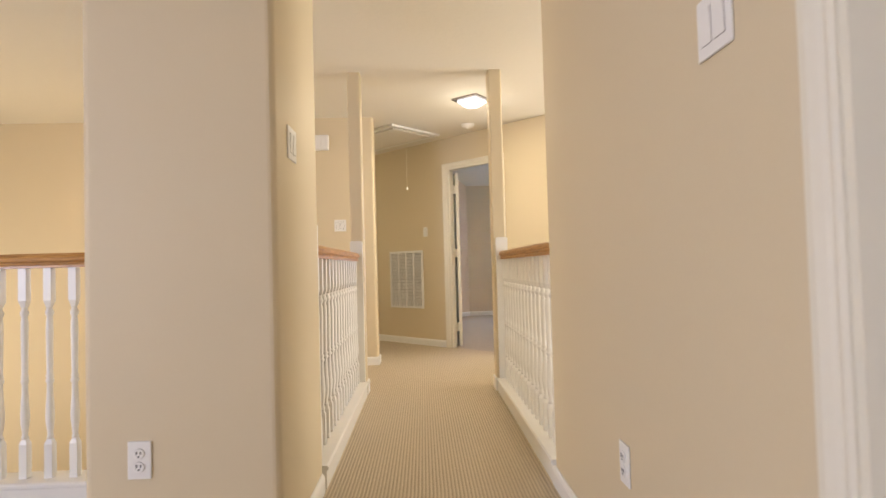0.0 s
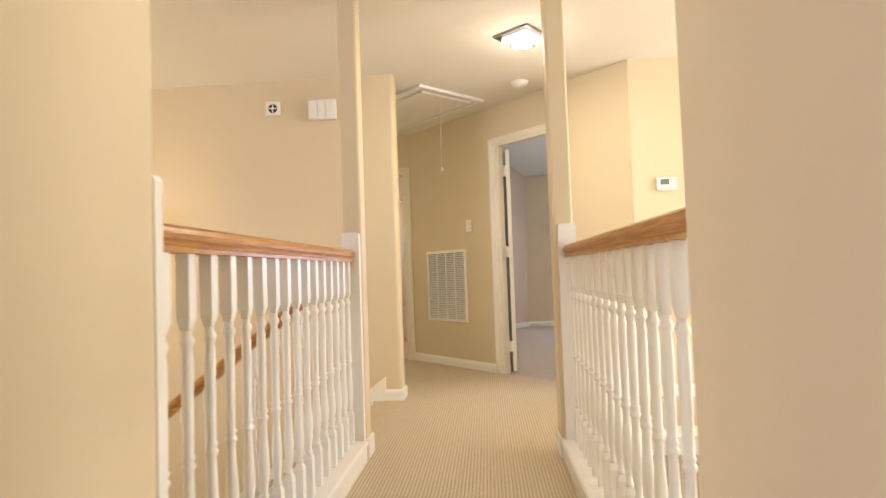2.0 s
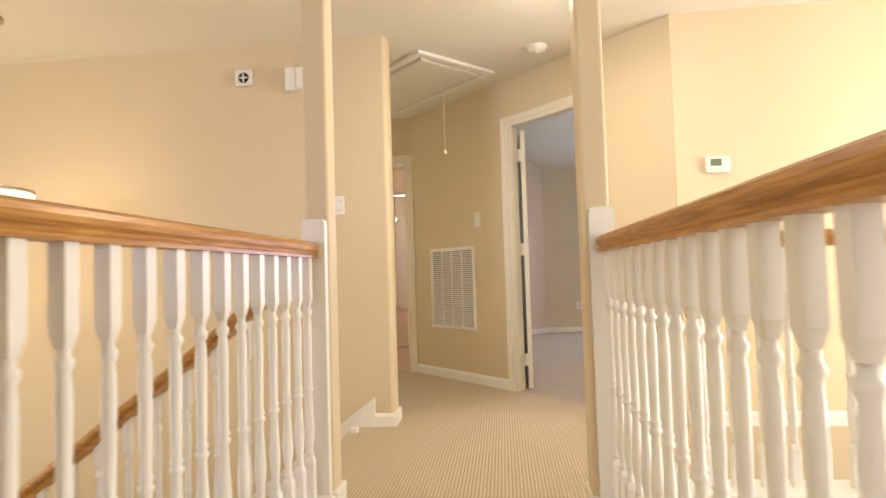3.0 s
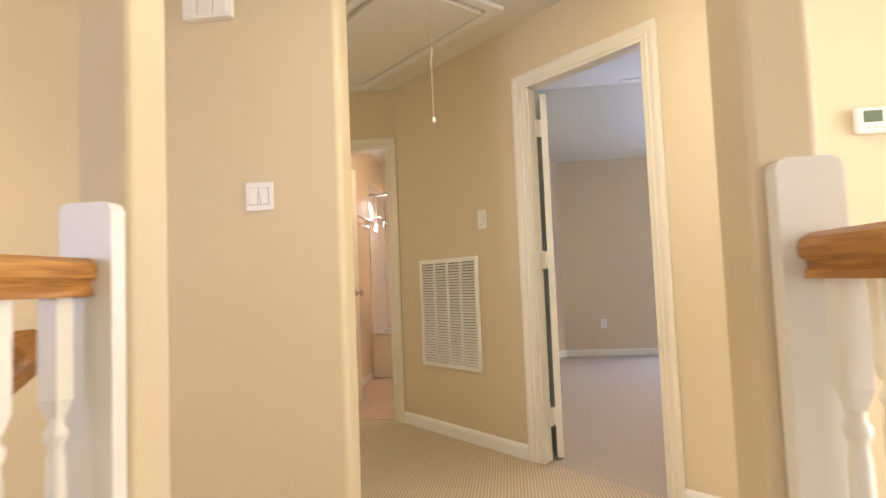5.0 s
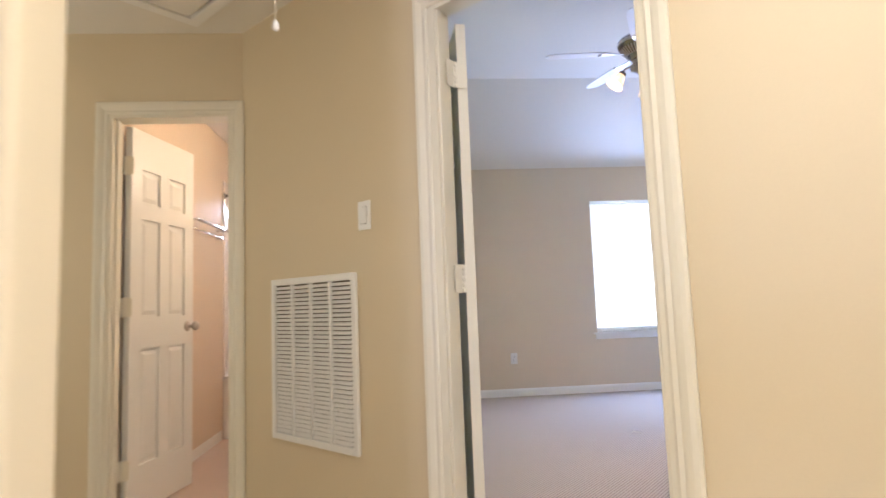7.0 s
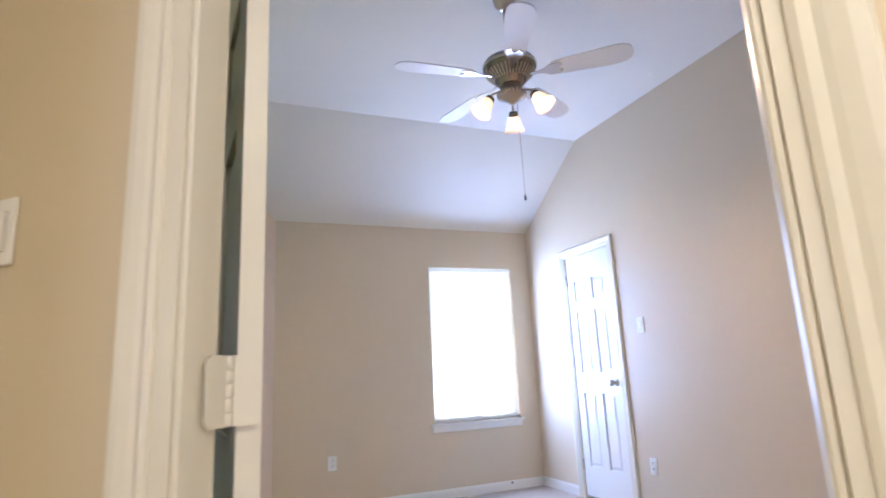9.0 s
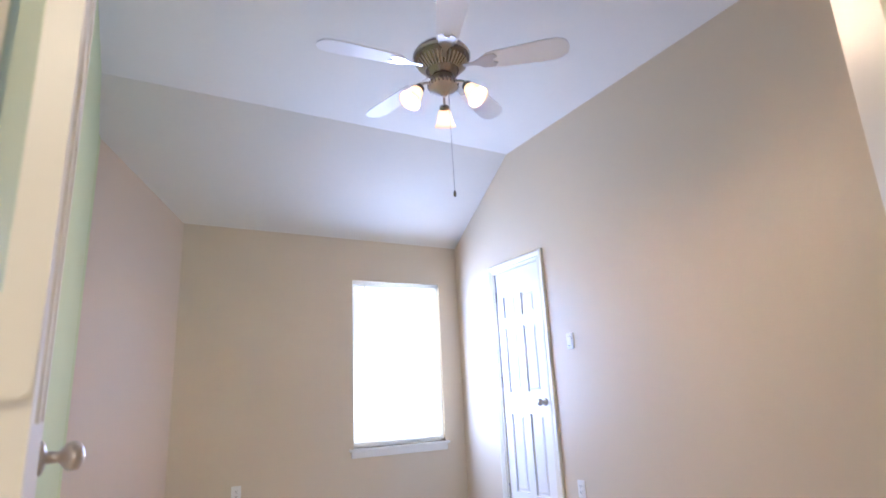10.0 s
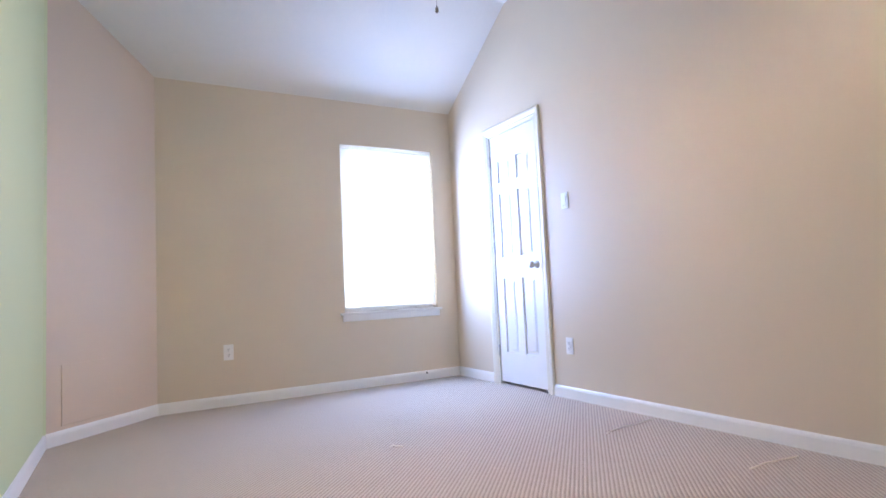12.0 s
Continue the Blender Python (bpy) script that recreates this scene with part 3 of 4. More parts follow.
balustrade("white turned-baluster railing with an oak handrail along the bridge", 0.592, 2.905, 0.592, 4.668, 0.089, -1, pitch=0.1085, top=1.009)
balustrade("white turned-baluster railing with an oak handrail across the bridge", 1.714, 2.867, 1.714, 4.648, 0.0955, pitch=0.1095)
balustrade("white turned-baluster railing beside the beige wall block", 0.045, 2.905, -3.1, 2.905, 0.03, 1, oak=OAK_X)
balustrade("white turned-baluster railing along the landing edge", 1.78, 4.79, 4.9, 4.79, 0.09, -1, oak=OAK_X)
for x0, x1, y1 in ((0.556, 0.649, 4.705), (1.660, 1.748, 4.685)):
    bm = bmesh.new()
    c, hw = (x0 + x1) / 2, (x1 - x0) / 2
    prism(bm, [(-hw, 0), (hw, 0), (hw, 1.148), (hw - 0.004, 1.158), (hw - 0.013, 1.163), (-hw + 0.013, 1.163), (-hw + 0.004, 1.158), (-hw, 1.148)], (1, 0, 0), (0, 0, 1), (0, 1, 0), 0, 0.034, (c, y1 - 0.036, 0))
    tagged(part("newel_board", bm, WHITE), "cream half newel board with rounded top on the column", "newel", "newel boards")
    bm = bmesh.new()
    box(bm, x0 - 0.012 if x0 < 1 else x0 - 0.03, x1 + 0.02, y1 - 0.004, 4.832, 0, 0.10, 0.006, 2)
    tagged(part("plinth", bm, WHITE), "cream painted plinth round the column foot", "plinth", "column plinths", "structure")

bm = bmesh.new()
prism(bm, [(-0.042, 0), (0.042, 0), (0.042, 1.150), (0.038, 1.160), (0.029, 1.165), (-0.029, 1.165), (-0.038, 1.160), (-0.042, 1.150)], (1, 0, 0), (0, 0, 1), (0, 1, 0), 0, 0.028, (0.598, 2.904, 0))
tagged(part("newel_board", bm, WHITE), "cream half newel board with rounded top on the wall block", "newel", "newel boards")

# ---- stairs going down ----
RISE, RUN, TOPX = 0.187, 0.25, 0.38
stairs = thing("staircase", "carpeted staircase descending beside the beige wall", "staircase")
for k in range(1, 15):
    bm = bmesh.new()
    box(bm, TOPX - RUN * k, TOPX - RUN * (k - 1) + 0.025, 4.622, 5.985, -RISE * k - 0.22, -RISE * k, 0.008, 2)
    part("step", bm, CARPET, stairs)
bm = bmesh.new()
prism(bm, [(0.52, 0.0), (0.52, 0.178), (0.44, 0.118), (-3.3, -2.68), (-3.3, -2.75), (-3.0, -2.75), (0.36, -0.33)], (1, 0, 0), (0, 0, 1), (0, 1, 0), 0, 0.02, (0, 5.987, 0))
part("skirt_board", bm, WHITE, stairs, "cream skirt board following the steps")
bm = bmesh.new()
prism(bm, [(0.50, 0.0), (0.36, 0.03), (-3.2, -2.633), (-3.2, -2.75), (-3.0, -2.75), (0.50, -0.33)], (1, 0, 0), (0, 0, 1), (0, 1, 0), 0, 0.03, (0, 4.59, 0))
part("stringer", bm, WHITE, stairs)
rail = thing("stair_railing", "oak stair handrail on white turned balusters", "stair railing")
bm = bmesh.new()
dz = Vector((-1, 0, -0.748)).normalized()
prism(bm, RAIL, (0, 1, 0), (-0.597, 0, 0.802), dz, 0, 4.2, (0.52, 4.68, 0.908))
part("handrail", bm, OAK_X, rail, "varnished oak handrail")
low = [baluster_mesh(0.0, 0.862, -0.08), baluster_mesh(0.0, 0.957, -0.03)]
for k in range(1, 13):
    for j, off in enumerate((0.19, 0.065)):
        b = new("baluster", low[0] if j else low[1])
        b.parent, b.location = rail, (TOPX - RUN * k + off, 4.68, -RISE * k)
bm = bmesh.new()
box(bm, 0.400, 0.448, 5.835, 5.868, 0.0, 0.034, 0.007, 3)
tagged(part("plastic_cap", bm, PLATE), "small white plastic cap lying at the stair edge", "cap")

# ---- wall plates ----
def switch(name_label, m, gangs):
    ob = thing("light_switch", name_label, "light switch", "light switches")
    w = 0.035 + 0.023 + 0.046 * (gangs - 1) * 1.0
    hw = 0.036 if gangs == 1 else 0.059
    bm = bmesh.new()
    box(bm, -hw, hw, -0.007, 0.0, -0.058, 0.058, 0.003, 2)
    part("plate", bm, PLATE, ob)
    for k in range(gangs):
        c = (k - (gangs - 1) / 2) * 0.046
        bm = bmesh.new()
        prism(bm, [(-0.007, -0.033), (-0.0075, -0.033), (-0.012, 0.033), (-0.006, 0.033)], (0, 1, 0), (0, 0, 1), (1, 0, 0), c - 0.0165, c + 0.0165)
        part("rocker", bm, PLATE, ob)
        # dark plate behind the rocker: the groove's shade put into the colour
        bm = bmesh.new()
        box(bm, c - 0.0178, c + 0.0178, -0.0073, -0.0065, -0.0348, 0.0348)
        part("gap_shade", bm, FILTER_GAP, ob)
    ob.matrix_world = m
    return ob


def outlet(name_label, m):
    ob = thing("power_outlet", name_label, "power outlet", "power outlets")
    bm = bmesh.new()
    box(bm, -0.036, 0.036, -0.006, 0, -0.058, 0.058, 0.003, 2)
    part("plate", bm, PLATE, ob)
    for dz in (-0.02, 0.02):
        bm = bmesh.new()
        lathe(bm, [(0.0165, 0), (0.0165, 0.003), (0.015, 0.004)], 20, Matrix.Translation((0, -0.006, dz)) @ Matrix.Rotation(radians(90), 4, "X"))
        sock = part("receptacle", bm, PLATE, ob)
        for dx, hh in ((-0.0062, 0.005), (0.0062, 0.004)):
            bm = bmesh.new()
            box(bm, dx - 0.0014, dx + 0.0014, -0.0112, -0.0098, dz - hh + 0.003, dz + hh + 0.003)
            part("slot", bm, DARK, sock)
        bm = bmesh.new()
        lathe(bm, [(0.0026, 0), (0.0026, 0.0012)], 10, Matrix.Translation((0, -0.0098, dz - 0.008)) @ Matrix.Rotation(radians(90), 4, "X"))
        part("slot", bm, DARK, sock)
    ob.matrix_world = m
    return ob


switch("white double rocker switch on the stub wall", face(0.294, 6.005, 1.385, 0), 2)
p = D0 + U * 0.936
switch("white single rocker switch beside the bedroom door", face(p.x, p.y, 1.378, -45), 1)
switch("white double rocker switch on the wall block", face(0.647, 2.415, 1.40, 90), 2)
switch("white double rocker switch on the hallway wall", face(1.655, 1.42, 1.39, -90), 2)
switch("white single switch beside the closet door", face(CX, 9.515, 1.38, -90), 1)
outlet("white duplex outlet low on the wall block", face(0.218, 2.20, 0.385, 0))
outlet("white duplex outlet low on the hallway wall", face(1.655, 1.985, 0.39, -90))
outlet("white duplex outlet below the bedroom window wall", face(2.445, WY, 0.40, 0))
outlet("white duplex outlet beside the closet door", face(CX, 9.555, 0.365, -90))

# ---- return-air grille on the slanting wall ----
gr = thing("air_grille", "white louvred return-air grille set in the wall", "air grille")
GW, GH = 0.60, 0.715
bm = bmesh.new()
box(bm, 0.02, GW - 0.02, -0.0025, -0.0005, 0.02, GH - 0.02)
part("backing", bm, FILTER_GAP, gr)
for name, (a, b, c, d) in (("side_rail", (0, 0.030, 0, GH)), ("side_rail", (GW - 0.030, GW, 0, GH)), ("end_rail", (0.030, GW - 0.030, 0, 0.030)), ("end_rail", (0.030, GW - 0.030, GH - 0.030, GH))):
    bm = bmesh.new()
    box(bm, a, b, -0.016, 0, c, d, 0.004, 2)
    part(name, bm, PLATE, gr)
col = (GW - 0.06) / 4
for k in range(1, 4):
    bm = bmesh.new()
    box(bm, 0.030 + col * k - 0.007, 0.030 + col * k + 0.007, -0.0165, -0.003, 0.030, GH - 0.030)
    part("mullion", bm, PLATE, gr)
bm = bmesh.new()
prism(bm, [(-0.0152, -0.0068), (-0.0138, -0.0078), (-0.0036, 0.0050), (-0.0050, 0.0060)], (0, 1, 0), (0, 0, 1), (1, 0, 0), 0, col - 0.010)
slat = mesh_of("slat", bm, PLATE)
for i in range(36):
    for k in range(4):
        b = new("slat", slat)
        b.parent, b.location = gr, (0.030 + col * k + 0.005, 0, 0.042 + i * (GH - 0.084) / 35)
gr.matrix_world = DIAG @ Matrix.Translation((0.283, 0, 0.443))

# ---- ceiling fittings on the landing ----
hatch = thing("attic_hatch", "white ceiling attic hatch with moulded trim", "attic hatch")
HS, HL = 0.72, 1.455
for a, b, c, d, name in ((0, 0.055, 0, HL, "long_trim"), (HS - 0.055, HS, 0, HL, "long_trim"), (0.055, HS - 0.055, 0, 0.055, "short_trim"), (0.055, HS - 0.055, HL - 0.055, HL, "short_trim")):
    bm = bmesh.new()
    box(bm, a, b, c, d, -0.024, 0, 0.004, 2)
    part(name, bm, WHITE, hatch)
bm = bmesh.new()
box(bm, 0.086, HS - 0.086, 0.086, HL - 0.086, -0.030, 0, 0.004, 2)
part("panel", bm, CEIL, hatch)
hatch.matrix_world = Matrix.Translation((0.82, 6.26, H)) @ Matrix.Rotation(radians(45), 4, "Z")
cord = thing("pull_cord", "off-white attic pull cord with a small knob", "pull cord")
bm = bmesh.new()
tube(bm, [(0, 0, 0.64), (0.002, 0.001, 0.4), (-0.001, 0, 0.2), (0, 0, 0.02)], 0.0017, 6)
part("string", bm, CORD, cord)
bm = bmesh.new()
tube(bm, [(0, 0, 0.40), (0.008, 0.004, 0.36), (-0.007, -0.003, 0.30), (0.004, 0.002, 0.27)], 0.002, 6)
part("knot", bm, CORD, cord)
bm = bmesh.new()
lathe(bm, [(0.003, 0.03), (0.009, 0.02), (0.011, 0.008), (0.008, 0.0), (0.002, -0.003)], 12)
part("cord_knob", bm, PLATE, cord)
cord.location = (0.95, 6.587, 1.808)

lamp = thing("ceiling_light", "square chrome and crystal ceiling light, switched on", "ceiling light", at=Matrix.Translation((1.585, 5.45, H)) @ Matrix.Rotation(radians(45 + 6), 4, "Z") @ Matrix.Scale(0.78, 4))
bm = bmesh.new()
box(bm, -0.172, 0.172, -0.172, 0.172, -0.020, 0, 0.004, 2)
part("base_plate", bm, BRONZE, lamp, "square dark mirrored base plate")
bm = bmesh.new()
box(bm, -0.118, 0.118, -0.118, 0.118, -0.052, -0.0205, 0.035, 4, True)
part("light_box", bm, LED, lamp, "glowing white light panel")
for a, b in ((-1, -1), (1, -1), (1, 1), (-1, 1)):
    bm = bmesh.new()
    lathe(bm, [(0.040, -0.046), (0.046, -0.040), (0.046, -0.026), (0.040, -0.0205)], 18, Matrix.Translation((a * 0.088, b * 0.088, 0)))
    lobe = part("crystal_lobe", bm, LED, lamp)
    bm = bmesh.new()
    lathe(bm, [(0.009, -0.0495), (0.010, -0.0475), (0.007, -0.0462)], 10, Matrix.Translation((a * 0.106, b * 0.106, 0)))
    part("stud", bm, BRONZE, lobe)
bm = bmesh.new()
box(bm, -0.086, 0.086, -0.086, 0.086, -0.082, -0.0525, 0.016, 3, True)
block = part("crystal_block", bm, LED, lamp)
for a in range(4):
    m = Matrix.Rotation(radians(90 * a), 4, "Z")
    bm = bmesh.new()
    box(bm, -0.066, 0.066, -0.0888, -0.0868, -0.0845, -0.079, m=m)
    part("edge_strip", bm, BRONZE, block)
    bm = bmesh.new()
    prism(bm, [(-0.080, -0.080), (-0.046, -0.080), (-0.080, -0.046)], (1, 0, 0), (0, 1, 0), (0, 0, 1), -0.0845, -0.0822)
    bm.transform(m)
    part("mirror_corner", bm, BRONZE, block)
for x, y, w in ((-0.018, 0.0, 0.016), (0.022, 0.004, 0.012)):
    bm = bmesh.new()
    box(bm, x - w, x + w, y - 0.006, y + 0.006, -0.0845, -0.0822, 0.001)
    part("mirror_tile", bm, BRONZE, block)
bulb("ceiling_light_glow", 1.585, 5.45, H - 0.16, 5, (1.0, 0.86, 0.66), 0.10)
area("ceiling_light_panel", look((1.585, 5.45, H - 0.09), (1.585, 5.46, 0)), 0.24, 0.24, 15, (1.0, 0.82, 0.56))

det = thing("smoke_detector", "round white smoke detector on the ceiling", "smoke detector", at=Matrix.Translation((1.62, 6.36, H)))
bm = bmesh.new()
lathe(bm, [(0.072, 0), (0.072, -0.008), (0.066, -0.012), (0.060, -0.026), (0.05, -0.034), (0.022, -0.036), (0.021, -0.040), (0.004, -0.041)], 28)
part("body", bm, PLATE, det)
bm = bmesh.new()
lathe(bm, [(0.012, -0.040), (0.012, -0.044), (0.003, -0.045)], 14)
part("test_button", bm, PLATE, det)

th = thing("thermostat", "white wall thermostat with a grey display", "thermostat")
bm = bmesh.new()
box(bm, -0.07, 0.07, -0.028, 0, -0.048, 0.048, 0.012, 3)
part("body", bm, PLATE, th)
bm = bmesh.new()
box(bm, -0.045, 0.018, -0.030, -0.0275, -0.008, 0.034, 0.002)
part("display", bm, SCREEN, th, "grey green liquid-crystal display")
for dx, dz in ((0.036, 0.026), (0.056, 0.026), (0.036, 0.004), (0.056, 0.004), (-0.03, -0.028), (-0.006, -0.028), (0.018, -0.028)):
    bm = bmesh.new()
    box(bm, dx - 0.007, dx + 0.007, -0.031, -0.0275, dz - 0.004, dz + 0.004, 0.002)
    part("button", bm, CORD, th)
th.matrix_world = face(2.62, 6.0, 1.525, 0)

si = thing("alarm_sounder", "small square white alarm sounder on the stair wall", "alarm sounder")
bm = bmesh.new()
box(bm, -0.056, 0.056, -0.030, 0, -0.053, 0.053, 0.006, 2)
part("body", bm, PLATE, si)
bm = bmesh.new()
lathe(bm, [(0.034, 0), (0.034, 0.003), (0.028, 0.004)], 24, Matrix.Translation((0.004, -0.030, -0.004)) @ Matrix.Rotation(radians(90), 4, "X"))
part("sound_port", bm, DARK, si, "dark round sound port")
for a in (0, 90):
    bm = bmesh.new()
    box(bm, -0.030, 0.030, -0.0365, -0.034, -0.004, 0.004, m=Matrix.Translation((0.004, 0, -0.004)) @ Matrix.Rotation(radians(a), 4, "Y"))
    part("port_bar", bm, PLATE, si)
bm = bmesh.new()
lathe(bm, [(0.012, 0), (0.010, 0.006)], 14, Matrix.Translation((0.004, -0.034, -0.004)) @ Matrix.Rotation(radians(90), 4, "X"))
part("port_hub", bm, PLATE, si)
si.matrix_world = face(-0.293, 6.005, 2.243, 0)

ch = thing("door_chime", "white door chime box with three ribbed panels", "door chime")
bm = bmesh.new()
box(bm, -0.105, 0.105, -0.045, 0, -0.075, 0.075, 0.005, 2)
part("body", bm, PLATE, ch)
for k in range(3):
    bm = bmesh.new()
    box(bm, -0.096 + 0.065 * k, -0.036 + 0.065 * k, -0.052, -0.044, -0.068, 0.068, 0.004, 2)
    part("panel", bm, PLATE, ch)
ch.matrix_world = face(0.097, 6.005, 2.21, 0)

# ---- chandelier over the stairwell ----
cd = thing("chandelier", "drum chandelier of lit crystal strands on thin cables", "chandelier", at=Matrix.Translation((-1.50, 5.36, 0)))
bm = bmesh.new()
lathe(bm, [(0.075, H), (0.075, H - 0.02), (0.068, H - 0.026), (0.01, H - 0.027)], 28)
part("canopy", bm, NICKEL, cd)
for a in range(3):
    x, y = math.cos(a * 2.094 + 0.4), math.sin(a * 2.094 + 0.4)
    bm = bmesh.new()
    tube(bm, [(0.04 * x, 0.04 * y, H - 0.02), (0.05 * x, 0.05 * y, 1.46)], 0.0016, 6)
    part("cable", bm, NICKEL, cd)
bm = bmesh.new()
lathe(bm, [(0.215, 1.46), (0.222, 1.463), (0.222, 1.475), (0.215, 1.478), (0.10, 1.478), (0.10, 1.46)], 40)
part("top_ring", bm, NICKEL, cd)
bm = bmesh.new()
lathe(bm, [(0.006, 0.0), (0.013, -0.012), (0.013, -0.20), (0.004, -0.215)], 6)
strand = mesh_of("crystal_strand", bm, SHADE_DIM)
for k in range(40):
    b = new("crystal_strand", strand)
    b.parent, b.location = cd, (0.208 * math.cos(2 * math.pi * k / 40), 0.208 * math.sin(2 * math.pi * k / 40), 1.46)
bulb("chandelier_glow", -1.50, 5.36, 1.55, 7, WARM, 0.10)
bulb("chandelier_glow_low", -1.50, 5.36, 1.32, 10, WARM, 0.08)

# ---- bedroom window ----
win = thing("window_1", "white window with raised blind and bright daylight", "window", kind="structure")
for a, b, c, d in ((W0, W0 + 0.04, WZ0, WZ1), (W1 - 0.04, W1, WZ0, WZ1), (W0 + 0.04, W1 - 0.04, WZ0, WZ0 + 0.045), (W0 + 0.04, W1 - 0.04, WZ1 - 0.04, WZ1)):
    bm = bmesh.new()
    box(bm, a, b, WY + 0.085, WY + 0.125, c, d, 0.004)
    part("window_frame", bm, WHITE, win)
for c, d in ((WZ0 + 0.045, 1.36), (1.36, WZ1 - 0.04)):
    bm = bmesh.new()
    box(bm, W0 + 0.04, W1 - 0.04, WY + 0.10, WY + 0.106, c, d)
    pane = part("pane", bm, PANE, win)
    pane.visible_shadow = False
bm = bmesh.new()
box(bm, W0 - 0.04, W1 + 0.03, WY - 0.035, WY + 0.085, WZ0 - 0.022, WZ0, 0.006, 2)
part("window_sill", bm, WHITE, win, "white painted window stool")
bm = bmesh.new()
box(bm, W0 - 0.02, W1 + 0.012, WY - 0.014, WY, WZ0 - 0.075, WZ0 - 0.022, 0.004)
part("apron", bm, WHITE, win)
bl = thing("window_blind", "white slatted window blind hanging in the window", "window blind")
bm = bmesh.new()
box(bm, W0 + 0.005, W1 - 0.005, WY + 0.005, WY + 0.045, WZ1 - 0.04, WZ1 - 0.002, 0.003)
part("head_rail", bm, BLIND, bl)
bm = bmesh.new()
box(bm, W0 + 0.008, W1 - 0.008, WY + 0.012, WY + 0.038, WZ0 + 0.018, WZ0 + 0.040, 0.004)
part("bottom_rail", bm, WHITE, bl)
bm = bmesh.new()
box(bm, W0 + 0.008, W1 - 0.008, -0.0125, 0.0125, -0.0006, 0.0006)
sl = mesh_of("slat", bm, BLIND)
for k in range(62):
    b = new("slat", sl)
    b.parent, b.location, b.rotation_euler = bl, (0, WY + 0.025, WZ0 + 0.056 + k * 0.0220), (radians(-52), 0, 0)
bm = bmesh.new()
tube(bm, [(W0 + 0.12, WY + 0.008, WZ1 - 0.05), (W0 + 0.125, WY + 0.006, 1.25)], 0.004, 6)
part("wand", bm, BLIND, bl)
bm = bmesh.new()
box(bm, 1.5, 6.0, 12.2, 12.25, -0.5, 3.6)
solid("backdrop", bm, DAYSKY, "bright hazy daylight outside the window", "backdrop")

# access panel, cable hole
ap = thing("access_panel", "painted access panel low on the slanting wall", "access panel")
AP = Matrix.Translation((1.366, 10.496, 0)) @ Matrix.Rotation(radians(44.2), 4, "Z")
bm = bmesh.new()
box(bm, 0.10, 0.42, -0.006, 0.002, 0.105, 0.46, 0.002, m=AP)
part("panel", bm, PINK, ap)
bm = bmesh.new()
lathe(bm, [(0.009, 0), (0.009, 0.004)], 12, Matrix.Translation((4.115, WY - 0.0135, 0.062)) @ Matrix.Rotation(radians(90), 4, "X"))
tagged(part("cable_hole", bm, DARK), "dark cable hole drilled in the baseboard", "cable hole")

# pulled loops in the bedroom carpet
for x, y, ln, turn in ((2.99, 9.25, 0.035, -25), (4.18, 7.99, 0.16, -4), (4.20, 8.795, 0.21, 7)):
    bm = bmesh.new()
    tube(bm, [(-ln, 0, 0.0), (-ln * 0.4, 0.003, 0.007), (ln * 0.2, -0.003, 0.005), (ln, 0.002, 0.0)], 0.0035, 6)
    ob = tagged(part("carpet_snag", bm, CORD), "loose pulled loop in the beige carpet", "carpet snag", "carpet snags")
    ob.matrix_world = Matrix.Translation((x, y, 0.002)) @ Matrix.Rotation(radians(turn), 4, "Z")

# ---- ceiling fan ----
FX, FY = 2.88, 8.47
fan = thing("ceiling_fan", "pewter ceiling fan with pale blades and lit glass shades", "ceiling fan", at=Matrix.Translation((FX, FY, 0)))
bm = bmesh.new()
lathe(bm, [(0.062, HB), (0.064, HB - 0.012), (0.062, HB - 0.040), (0.052, HB - 0.072), (0.034, HB - 0.092), (0.016, HB - 0.100)], 28)
part("canopy", bm, NICKEL, fan, "domed brushed nickel canopy")
bm = bmesh.new()
tube(bm, [(0, 0, HB - 0.07), (0, 0, 2.700)], 0.0125, 14)
rod_ = part("downrod", bm, NICKEL, fan)
bm = bmesh.new()
lathe(bm, [(0.016, 2.760), (0.026, 2.752), (0.030, 2.722), (0.045, 2.708)], 20)
part("rod_collar", bm, BRONZE, rod_)
bm = bmesh.new()
lathe(bm, [(0.020, 2.716), (0.060, 2.712), (0.105, 2.702), (0.130, 2.690), (0.139, 2.676), (0.139, 2.646), (0.134, 2.638), (0.124, 2.632), (0.118, 2.622), (0.092, 2.594), (0.070, 2.580), (0.066, 2.556), (0.05, 2.548)], 40)
motor = part("motor", bm, BRONZE, fan, "round dark pewter motor housing")
bm = bmesh.new()
lathe(bm, [(0.1395, 2.670), (0.143, 2.667), (0.143, 2.655), (0.1395, 2.652)], 40, cap=False)
part("rim_band", bm, NICKEL, motor, "polished nickel band")
bm = bmesh.new()
box(bm, -0.030, 0.030, -0.0032, 0.0032, -0.006, 0.006, 0.002)
rib = mesh_of("vent_rib", bm, NICKEL)
for k in range(36):
    o = new("vent_rib", rib)
    o.parent, o.matrix_basis = motor, Matrix.Rotation(2 * math.pi * k / 36, 4, "Z") @ Matrix.Translation((0.104, 0, 2.606)) @ Matrix.Rotation(radians(-46), 4, "Y")
bm = bmesh.new()
lathe(bm, [(0.05, 2.552), (0.058, 2.547), (0.056, 2.530), (0.064, 2.522), (0.074, 2.512), (0.076, 2.500), (0.070, 2.490), (0.052, 2.486), (0.048, 2.478), (0.034, 2.474), (0.030, 2.466), (0.018, 2.462), (0.016, 2.452), (0.004, 2.447)], 28)
hub = part("light_hub", bm, NICKEL, fan, "fluted nickel light hub")
bm = bmesh.new()
